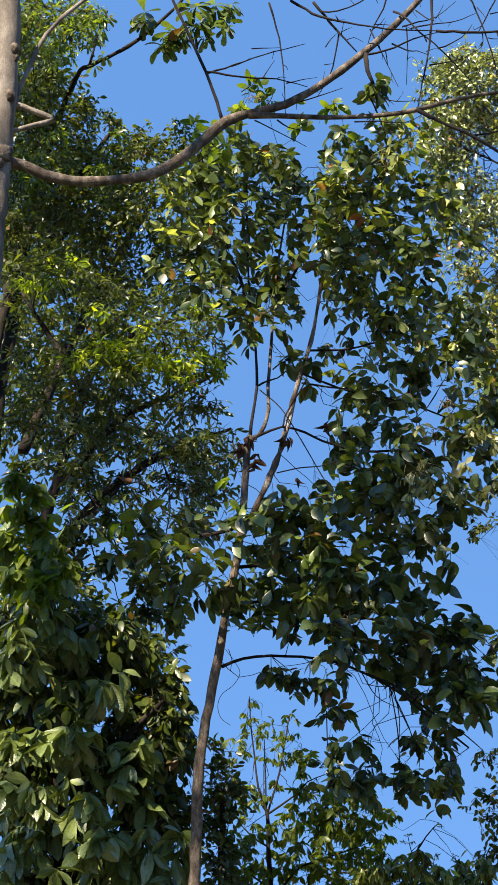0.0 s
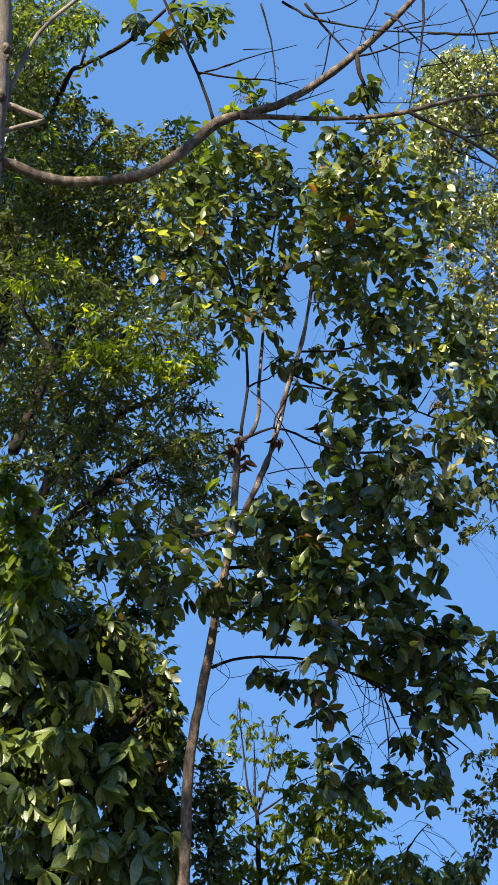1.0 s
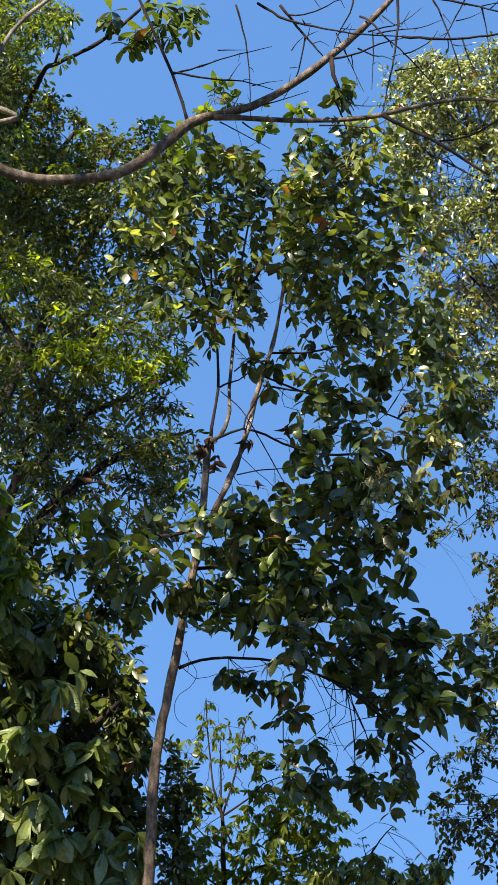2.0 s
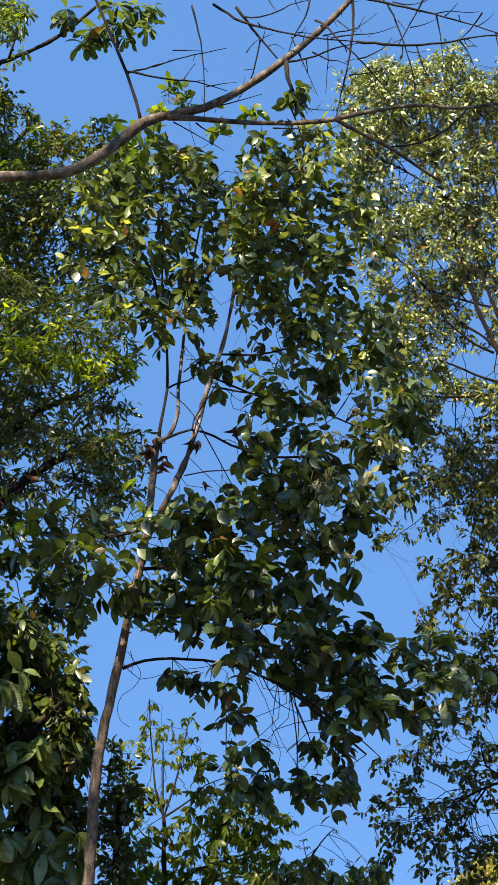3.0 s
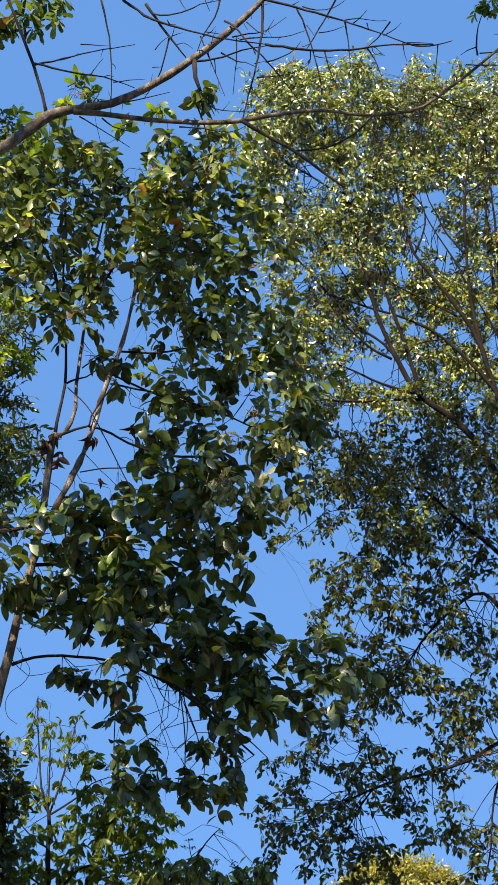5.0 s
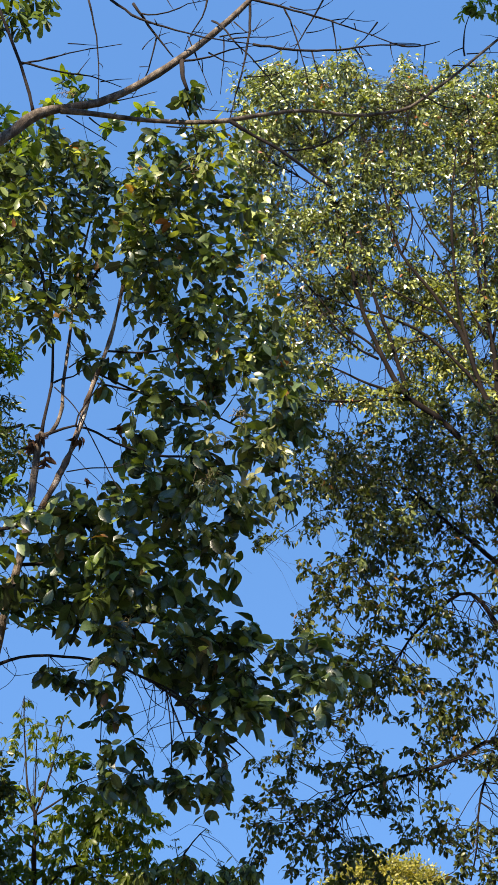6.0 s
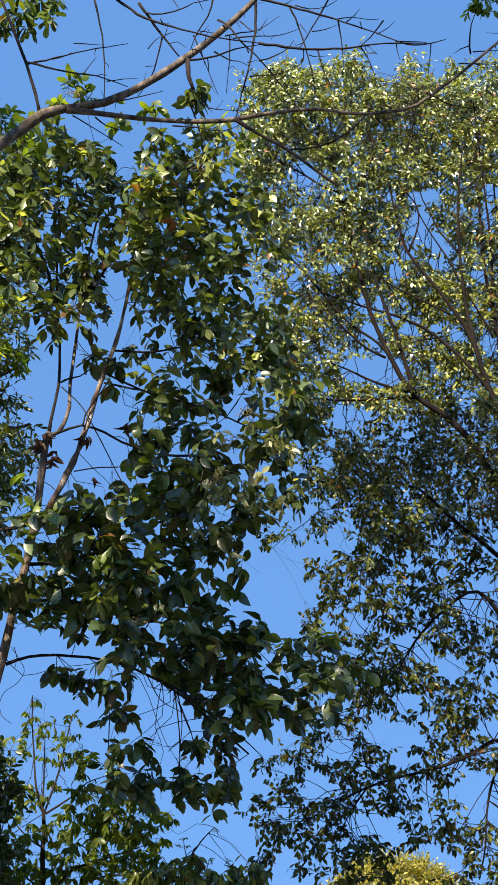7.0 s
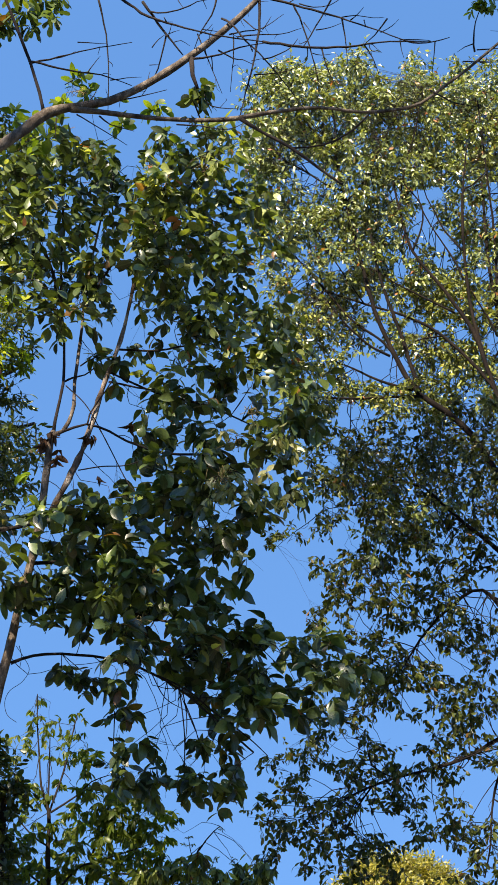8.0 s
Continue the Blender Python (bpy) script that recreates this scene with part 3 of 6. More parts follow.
    olive_grown = opened(grow(olive_clumps, rng, 5, 6, 0.28, 0.14, 0.15, 0.6, 1.0, 0.95, facing=0.3, toward=0.3), openings, 14.0)
    small = opened(grow(top, rng, 5, 6, 0.28, 0.155, 0.15, 0.5, 1.0, 0.95, facing=0.8), openings, 14.0)
    medium = opened(grow(middle, rng, 5, 6, 0.28, 0.17, 0.15, 0.5, 1.0, 0.95, facing=0.8), openings, 14.0)
    large = opened(grow(low_clumps, rng, 5, 6, 0.3, 0.178, 0.15, 0.5, 1.0, 0.95, facing=0.85), openings, 14.0)
    loose = opened(grow(hanging, rng, 5, 5, 0.22, 0.155, 0.3, 0.8, 0.9, 0.95, facing=0.6), openings, 14.0)
    sun_tinted = grow(tips, rng, 4, 4, 0.16, 0.15, 0.1, 0.3, 1.0, 0.95)
    mat = leaf_material("broad_leaf", GREEN_BIG, 0.2, 0.36, 0.65, vein=0.1)
    piece = leaf_material("broad_leaf_single", GREEN_BIG, 0.2, 0.36, 0.65, pieces=True, vein=0.1)
    crown(tree, small, LEAF_OVATE, mat, piece, TWIG_DARK, 60)
    crown(tree, medium, LEAF_BROAD, mat, piece, TWIG_DARK, 60)
    crown(tree, large, LEAF_BROAD, mat, piece, TWIG_DARK, 140)
    crown(tree, loose, LEAF_OVATE, mat, piece, TWIG_DARK, 40)
    olive = leaf_material("top_olive_leaf", GREEN_OLIVE, 0.3, 0.34, 0.5)
    crown(tree, olive_grown, LEAF_OVATE, olive, olive, TWIG_DARK, 0, "olive leaves near the top")
    # the brighter green paints these tips and clumps as sunlit
    bright = leaf_material("sun_tinted_leaf", GREEN_LIT, 0.45, 0.35, 0.4)
    crown(tree, sun_tinted, LEAF_SMALL, bright, bright, TWIG_DARK, 0, "light green leaves coloured as sunlit")
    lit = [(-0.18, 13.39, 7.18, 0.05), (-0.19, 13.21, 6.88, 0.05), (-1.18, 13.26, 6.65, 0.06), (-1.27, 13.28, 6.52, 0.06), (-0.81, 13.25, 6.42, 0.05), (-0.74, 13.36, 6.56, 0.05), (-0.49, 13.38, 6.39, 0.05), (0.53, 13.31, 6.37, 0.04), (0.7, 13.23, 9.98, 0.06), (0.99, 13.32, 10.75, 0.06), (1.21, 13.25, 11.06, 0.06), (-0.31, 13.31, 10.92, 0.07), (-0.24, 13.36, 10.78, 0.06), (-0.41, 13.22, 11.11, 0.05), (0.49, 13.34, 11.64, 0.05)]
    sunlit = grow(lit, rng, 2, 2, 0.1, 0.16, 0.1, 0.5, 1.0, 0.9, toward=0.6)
    crown(tree, sunlit, LEAF_BROAD, bright, bright, TWIG_DARK, 0, "bright green leaves with sunlight in their colour")
    dry = [(1.7, 13.26, 7.21, 0.11), (1.62, 13.21, 7.05, 0.09), (1.78, 13.09, 7.01, 0.1), (1.98, 13.07, 6.94, 0.08), (2.1, 13.27, 7.28, 0.06), (2.28, 13.19, 6.98, 0.07), (2.43, 13.28, 7.17, 0.09), (2.23, 13.24, 7.73, 0.08), (2.19, 13.31, 7.65, 0.08), (2.31, 13.17, 7.55, 0.08), (1.68, 13.34, 7.72, 0.07), (1.51, 13.42, 6.76, 0.05), (1.79, 13.21, 6.41, 0.05), (1.73, 13.4, 6.76, 0.06), (1.56, 13.16, 7.16, 0.08), (1.87, 13.09, 7.14, 0.07), (1.98, 13.16, 7.79, 0.04), (2.33, 13.16, 7.06, 0.05)]
    withered = grow(dry, rng, 4, 3, 0.16, 0.125, 0.3, 1.2, 1.0, 0.9, facing=0.2, toward=0.4)
    straw = leaf_material("withered_leaf", [(0.0, (0.07, 0.08, 0.022)), (0.5, (0.12, 0.12, 0.04)), (1.0, (0.33, 0.30, 0.15))], 0.3, 0.4, 0.5, vein=0.2)
    crown(tree, withered, LEAF_DROP, straw, straw, TWIG_DARK, 0, "withered straw-coloured leaves")
    yellow = leaf_material("yellowed_leaf", [(0.0, (0.13, 0.15, 0.015)), (1.0, (0.18, 0.18, 0.02))], 0.4)
    crown(tree, grow([(1.65, 13.12, 5.47, 0.05), (2.31, 13, 7.99, 0.03)], rng, 2, 1, 0.06, 0.15, 0.1, 0.5, 0.8, 0.9, toward=0.4), LEAF_BROAD, yellow, yellow, TWIG_DARK, 0, "two yellowed leaves")


broadleaf_tree()


# ---------------------------------------------------------------- the pale tree with the long bare limb
def bare_limb_tree():
    rng = np.random.default_rng(5)
    tree = thing("bare_tree", (-2.18, 11.80, 0), "pale grey tree with a long leafless limb and fine dead twigs", "tree")
    trunk = stem("trunk", [(-2.18, 11.8, -0.05, 0.175), (-2.23, 11.79, 0.92, 0.155), (-2.28, 11.78, 3.44, 0.138), (-2.35, 11.77, 6.25, 0.132), (-2.39, 11.76, 8.51, 0.131), (-2.38, 11.76, 9.74, 0.132), (-2.38, 11.76, 10.46, 0.136), (-2.39, 11.76, 11.27, 0.135), (-2.42, 11.75, 12.12, 0.133), (-2.47, 11.74, 13.63, 0.116), (-2.5, 11.74, 15.79, 0.085)], BARK_PALE, tree, rng, 18, 0.05, 0.03, "smooth pale grey trunk with knots")
    for x, y, z, size in ((-2.28, 11.68, 11.02, 0.055), (-2.27, 11.70, 10.93, 0.04), (-2.3, 11.66, 9.78, 0.085), (-2.29, 11.67, 10.45, 0.06), (-2.33, 11.64, 9.66, 0.05)):
        bm = bmesh.new()
        bmesh.ops.create_icosphere(bm, subdivisions=3, radius=size)
        for v in bm.verts:
            v.co = Vector((v.co.x * 0.9, v.co.y, v.co.z * 1.15)) * (1 + 0.35 * noise.noise(v.co * 45)) + Vector((x, y, z))
        for f in bm.faces:
            f.smooth = True
        part("knot", bm, BARK_BROWN, tree, "rough dark bark knot")
    big = stem("limb", [(-2.39, 11.76, 9.79, 0.071), (-2.25, 11.79, 9.78, 0.057), (-2.04, 11.83, 9.72, 0.055), (-1.82, 11.86, 9.64, 0.053), (-1.56, 11.9, 9.63, 0.05), (-1.29, 11.93, 9.67, 0.048), (-0.96, 11.96, 9.74, 0.053), (-0.71, 11.98, 9.9, 0.051), (-0.49, 11.99, 10.11, 0.051), (-0.22, 12, 10.4, 0.054), (0.05, 12, 10.5, 0.043), (0.36, 11.99, 10.59, 0.041), (0.72, 11.98, 10.82, 0.037), (1.12, 11.95, 11.16, 0.037), (1.47, 11.91, 11.5, 0.031), (1.72, 11.88, 11.79, 0.029), (2.07, 11.82, 12.25, 0.019)], BARK_BROWN, tree, rng, 12, 0.06, 0.06, "long curving bare limb with rough brown bark")
    fork = stem("limb", [(-0, 12, 10.47, 0.035), (0.44, 11.99, 10.45, 0.025), (0.88, 11.97, 10.42, 0.023), (1.32, 11.93, 10.42, 0.023), (1.63, 11.89, 10.45, 0.025), (1.97, 11.84, 10.52, 0.02), (2.41, 11.76, 10.56, 0.018), (2.81, 11.67, 10.48, 0.017), (3.12, 11.59, 10.48, 0.017), (3.37, 11.52, 10.53, 0.016), (3.6, 11.45, 10.71, 0.015), (3.82, 11.38, 10.88, 0.014), (4.14, 11.26, 11.16, 0.013), (4.57, 11.09, 11.52, 0.01)], BARK_BROWN, tree, rng, 10, 0.05, 0.05)
    up = stem("limb", [(-0.26, 12, 10.42, 0.021), (-0.31, 12, 10.63, 0.017), (-0.42, 11.99, 10.97, 0.016), (-0.54, 11.99, 11.28, 0.016), (-0.66, 11.98, 11.6, 0.015), (-0.77, 11.97, 11.88, 0.013), (-0.87, 11.97, 12.24, 0.011)], TWIG_DARK, tree, rng, 8)
    stub = stem("limb", [(-2.35, 11.77, 10.48, 0.04), (-2.18, 11.8, 10.42, 0.031), (-1.99, 11.83, 10.36, 0.028), (-1.88, 11.85, 10.31, 0.025), (-2.07, 11.82, 10.23, 0.025), (-2.27, 11.78, 10.13, 0.022), (-2.45, 11.75, 10.12, 0.02)], BARK_PALE, tree, rng, 8, label="short crooked dead branch")
    side = stem("limb", [(-2.36, 11.97, 10.21, 0.03), (-2.27, 11.99, 10.73, 0.024), (-2.17, 12.01, 11.12, 0.023), (-2.04, 12.03, 11.49, 0.023), (-1.84, 12.06, 11.79, 0.022), (-1.65, 12.09, 12.01, 0.02), (-1.35, 12.13, 12.34, 0.018)], BARK_PALE, tree, rng, 8)
    down = stem("limb", [(1.63, 11.89, 10.46, 0.025), (1.86, 11.86, 10.28, 0.017), (2.16, 11.8, 10.07, 0.017), (2.39, 11.76, 9.85, 0.014), (2.6, 11.72, 9.66, 0.011)], TWIG_DARK, tree, rng, 6)
    arc = stem("limb", [(2.13, 11.81, 10.09, 0.011), (2.45, 11.75, 10.12, 0.01), (2.72, 11.69, 10.27, 0.01), (2.92, 11.64, 10.5, 0.009)], TWIG_DARK, tree, rng, 5)
    # dead twigs: radius, then (x, z) along each; they lie about 12 m from the clearing's middle
    west = [(0.011, (0.21, 11.86), (0.26, 11.64), (0.31, 11.41), (0.35, 10.96), (0.36, 10.44)), (0.010, (-0.41, 10.97), (-0.14, 11.08), (0.16, 11.21), (0.57, 11.33)), (0.006, (0.03, 11.28), (0.32, 11.29)), (0.005, (-0.17, 11.06), (-0.06, 11.11), (0.02, 11.17)), (0.011, (-0.41, 10.99), (-0.05, 10.93), (0.28, 10.90), (0.58, 10.80)), (0.006, (0.14, 10.91), (0.20, 11.03), (0.26, 11.13)), (0.005, (-0.07, 10.75), (0.04, 10.84), (0.11, 10.90)), (0.006, (0.37, 10.85), (0.53, 10.89), (0.68, 10.91)), (0.006, (0.15, 10.54), (0.22, 10.66), (0.25, 10.76)), (0.015, (0.43, 11.88), (0.65, 11.71), (0.91, 11.60), (1.39, 11.46), (1.87, 11.38))]
    fan = [(0.015, (1.87, 11.38), (2.29, 11.30), (2.70, 11.28), (3.03, 11.31), (3.50, 11.27)), (0.016, (0.66, 11.85), (0.82, 11.59), (0.98, 11.35), (1.08, 11.20)), (0.009, (0.91, 11.45), (0.86, 11.13), (0.80, 10.92), (0.68, 10.68)), (0.006, (0.77, 11.28), (0.83, 11.38), (0.90, 11.45)), (0.005, (0.93, 11.42), (0.95, 11.53), (0.96, 11.57)), (0.005, (0.93, 11.46), (0.99, 11.49), (1.04, 11.51)), (0.005, (0.75, 11.06), (0.84, 11.07)), (0.006, (0.81, 11.61), (0.97, 11.61)), (0.009, (0.74, 11.73), (0.90, 11.72), (1.13, 11.82), (1.21, 11.88), (1.42, 11.94)), (0.006, (0.99, 11.95), (1.04, 11.85), (1.08, 11.78))]
    arch = [(0.006, (1.25, 11.97), (1.31, 11.79)), (0.010, (1.41, 11.94), (1.36, 11.71), (1.26, 11.51), (1.19, 11.28)), (0.007, (1.22, 11.47), (1.34, 11.12), (1.47, 10.74)), (0.005, (1.25, 11.47), (1.33, 11.54), (1.37, 11.60)), (0.005, (1.26, 11.53), (1.39, 11.51), (1.49, 11.49)), (0.012, (1.17, 11.16), (1.45, 11.22), (1.64, 11.31), (1.88, 11.36)), (0.008, (1.43, 11.27), (1.58, 11.17), (1.67, 11.16), (1.77, 11.10)), (0.008, (1.58, 11.44), (1.58, 11.23), (1.55, 10.76)), (0.011, (1.46, 11.67), (1.56, 11.60), (1.70, 11.39), (1.84, 11.23), (2.03, 10.95), (2.28, 10.53)), (0.015, (1.84, 11.97), (1.83, 11.44), (1.77, 11.09), (1.64, 10.45))]
    cross = [(0.005, (1.76, 11.14), (1.87, 11.17)), (0.007, (1.68, 11.66), (1.78, 11.55), (1.87, 11.50)), (0.008, (1.54, 11.47), (1.70, 11.51), (1.87, 11.55), (2.08, 11.72)), (0.008, (1.62, 11.44), (1.81, 11.47), (2.06, 11.47), (2.26, 11.54)), (0.005, (1.87, 11.53), (1.93, 11.64), (1.96, 11.70)), (0.008, (1.87, 11.16), (2.03, 11.22), (2.16, 11.31), (2.22, 11.41)), (0.014, (1.81, 11.97), (2.18, 11.84), (2.54, 11.69), (2.82, 11.56), (3.27, 11.30)), (0.010, (3.27, 11.30), (3.39, 11.26), (3.54, 11.26), (3.68, 11.29)), (0.010, (2.18, 11.84), (2.24, 11.68), (2.33, 11.32), (2.40, 10.94), (2.41, 10.79)), (0.006, (2.14, 11.87), (2.21, 11.92))]
    spray = [(0.007, (2.24, 11.85), (2.38, 11.80), (2.55, 11.82), (2.67, 11.91)), (0.010, (2.59, 11.96), (2.49, 11.74), (2.31, 11.38), (2.27, 11.31)), (0.006, (2.40, 11.51), (2.54, 11.53), (2.65, 11.58)), (0.005, (2.28, 11.61), (2.36, 11.46)), (0.006, (2.63, 11.65), (2.79, 11.67), (2.96, 11.62), (3.07, 11.62)), (0.006, (2.74, 11.61), (2.82, 11.69), (2.88, 11.77)), (0.009, (2.66, 11.63), (2.68, 11.41), (2.70, 11.07)), (0.008, (3.10, 11.60), (2.97, 11.40), (2.85, 11.28)), (0.005, (3.03, 11.43), (3.14, 11.50), (3.21, 11.58)), (0.008, (2.87, 11.28), (2.94, 11.13), (2.99, 10.93))]
    reach = [(0.006, (3.21, 11.32), (3.22, 11.19), (3.24, 11.09)), (0.006, (2.31, 11.31), (2.31, 11.18), (2.26, 11.12)), (0.005, (2.36, 11.22), (2.45, 11.19), (2.55, 11.20)), (0.008, (2.45, 11.28), (2.49, 11.07), (2.58, 10.79)), (0.006, (3.22, 11.32), (3.35, 11.31), (3.49, 11.28)), (0.007, (1.78, 10.97), (2.03, 10.99), (2.17, 11.04), (2.29, 11.12)), (0.006, (3.54, 11.26), (3.52, 11.08), (3.48, 10.77)), (0.010, (3.90, 11.08), (3.90, 11.24), (3.93, 11.44), (3.99, 11.61)), (0.006, (3.90, 11.18), (3.81, 11.15), (3.74, 11.10)), (0.007, (3.92, 11.10), (4.21, 11.07))]
    comb = [(0.007, (3.79, 10.98), (3.92, 10.95), (4.17, 10.91)), (0.009, (3.47, 10.67), (3.58, 10.58), (3.69, 10.50), (3.88, 10.42)), (0.006, (3.69, 10.50), (3.64, 10.35)), (0.008, (1.30, 10.73), (1.33, 10.62), (1.45, 10.57), (1.87, 10.54)), (0.009, (0.36, 10.59), (0.60, 10.65), (0.93, 10.77)), (0.008, (0.06, 10.41), (0.20, 10.33), (0.56, 10.09)), (0.008, (0.28, 10.41), (0.39, 10.32), (0.62, 10.26)), (0.008, (1.03, 10.36), (1.26, 10.35), (1.51, 10.31), (1.70, 10.40)), (0.007, (-0.13, 10.35), (-0.13, 10.10)), (0.010, (1.18, 10.67), (1.26, 10.43), (1.33, 10.16))]
    lines = []
    for radius, *points in west + fan + arch + cross + spray + reach + comb:
        lean = rng.uniform(-0.12, 0.12)
        rows = []
        for i, (x, z) in enumerate(points):
            k = 1 + lean * i / 12
            rows.append((x * k, math.sqrt(144 - x * x) * k, 1.6 + (z - 1.6) * k, radius * (1.1 - 0.72 * i / (len(points) - 1))))
        lines.append(stem("dead_twig", rows, TWIG_DARK, tree, rng, 5, 0.3, 0.05, step=0.09))
    part_bm = bmesh.new()
    for k in range(50):
        path = (big, fork)[k % 2]
        i = int(rng.integers(len(path) // 2, len(path) - 2))
        a = Vector(path[i][:3])
        d = Vector(rng.normal(0, 1, 3)).normalized()
        e = a + d * rng.uniform(0.05, 0.22)
        tube(part_bm, smooth_path([(*a, 0.0045), (*a.lerp(e, 0.5), 0.0035), (*e, 0.002)], 0.06, 1.2, rng), 4)
    for path in lines:
        for _ in range(len(path) // 8):
            i = int(rng.integers(len(path) // 3, len(path) - 1))
            a = Vector(path[i][:3])
            along = (Vector(path[i + 1][:3]) - a).normalized()
            d = (along + Vector(rng.normal(0, 0.9, 3))).normalized()
            e = a + d * rng.uniform(0.05, 0.2)
            mid = a.lerp(e, 0.5) + Vector(rng.normal(0, 0.025, 3))
            r = min(path[i][3] * 0.75, 0.006)
            tube(part_bm, smooth_path([(*a, r), (*mid, r * 0.8), (*e, r * 0.45)], 0.05, 0.4, rng), 4)
    part("spur_growth", part_bm, TWIG_DARK, tree, kind="stuff")
    hang = stem("limb", [(1.16, 11.94, 11.17, 0.026), (1.18, 11.94, 10.96, 0.023), (1.23, 11.94, 10.8, 0.015)], TWIG_DARK, tree, rng, 8)
    sprig = [(1.23, 11.93, 10.78, 0.1), (1.17, 11.91, 10.67, 0.09), (1.3, 11.97, 10.74, 0.09)]
    grown = grow(sprig, rng, 3, 4, 0.1, 0.15, 0.1, 0.7, 0.9, 0.9)
    lit_sprig = grow([(4.08, 11.33, 11.72, 0.13), (4.18, 11.24, 11.56, 0.13), (3.96, 11.32, 11.65, 0.08), (4.08, 11.14, 11.68, 0.14)], rng, 6, 5, 0.12, 0.1, 0.1, 0.5, 1.0, 0.9, toward=0.4)
    mat = leaf_material("sprig_leaf", GREEN_BIG, 0.25)
    piece = leaf_material("sprig_leaf_single", GREEN_BIG, 0.25, pieces=True)
    crown(tree, grown, LEAF_BROAD, mat, piece, TWIG_DARK, 30)
    # this sprig's sunlight is put into its lighter green
    sun_tinted = leaf_material("sprig_sun_tinted_leaf", GREEN_LIT, 0.45)
    crown(tree, lit_sprig, LEAF_OVATE, sun_tinted, sun_tinted, TWIG_DARK, 0)


bare_limb_tree()


# ---------------------------------------------------------------- the palmate-leaved tree behind the pale trunk
def palmate_tree():
    rng = np.random.default_rng(8)
    tree = thing("palmate_tree", (-3.41, 20.32, 0), "tree with umbrella-like palmate leaves on a thin dark branch", "tree")
    trunk = stem("trunk", [(-3.41, 20.32, -0.05, 0.141), (-3.8, 20.25, 6.27, 0.096), (-3.93, 20.22, 11.42, 0.078), (-3.45, 20.31, 14.69, 0.056), (-3.22, 20.35, 16.35, 0.058), (-2.89, 20.4, 17.48, 0.039)], BARK_DARK, tree, rng, 10)
    a = stem("limb", [(-3.22, 20.35, 16.35, 0.048), (-2.78, 19.6, 16.87, 0.038), (-2.46, 19.04, 16.65, 0.033), (-1.95, 18.3, 16.33, 0.03), (-1.53, 18.34, 16.73, 0.027), (-1.16, 18.36, 17.18, 0.024), (-0.88, 18.38, 17.6, 0.019)], BARK_DARK, tree, rng, 8)
    b = stem("limb", [(-2.53, 19.13, 16.69, 0.024), (-2.46, 18.84, 16.65, 0.02), (-2.36, 18.85, 17.2, 0.019), (-2.25, 18.87, 17.57, 0.015)], BARK_DARK, tree, rng, 6)
    hubs = [(-1.54, 18.11, 16.9, 0.27), (-1.22, 18.31, 16.77, 0.27), (-1.31, 18.41, 16.58, 0.23), (-0.81, 18.03, 16.59, 0.28), (-1.07, 18.46, 16.67, 0.2), (-0.57, 18.41, 17.24, 0.29), (-0.39, 17.98, 16.6, 0.2), (-0.86, 18, 16.94, 0.27), (-1.6, 18.19, 16.78, 0.18), (-0.6, 18.12, 16.5, 0.18), (-0.26, 18.34, 17.23, 0.18), (-2.27, 18.32, 16.04, 0.14), (-2.18, 17.92, 15.97, 0.12), (-2.35, 18.33, 16.67, 0.13), (-2.1, 18.02, 16.58, 0.13)]
    pos, axis, nrm, size = [], [], [], []
    for x, y, z, r in hubs:
        for hub in range(2 if r > 0.14 else 1):
            c = np.array((x, y, z)) + rng.normal(0, 0.05, 3)
            for k in range(7):
                w = k * math.pi / 3.5 + rng.uniform(-0.15, 0.15)
                d = np.array((math.cos(w), math.sin(w), -0.4 + rng.normal(0, 0.3)))
                pos.append(c + d * 0.015)
                axis.append(d)
                nrm.append(np.array((0, 0, 1.0)) + rng.normal(0, 0.25, 3))
                size.append(r * rng.uniform(0.85, 1.3))
    pos, axis, nrm = np.array(pos), unit(np.array(axis)), np.array(nrm)
    nrm = unit(nrm - axis * (nrm * axis).sum(1, keepdims=True))
    c = np.array(hubs)[:, :3]
    stalk = (c - np.array((0.0, 0.02, 0.12)), c - np.array((0, 0, 0.06)), c)
    mat = leaf_material("palmate_leaf", GREEN_BIG, 0.3)
    piece = leaf_material("palmate_leaf_single", GREEN_BIG, 0.3, pieces=True)
    crown(tree, (stalk, pos, axis, nrm, np.array(size)), LEAF_OBOVATE, mat, piece, BARK_DARK, len(pos) - 2, leaf_name="leaflet")


palmate_tree()


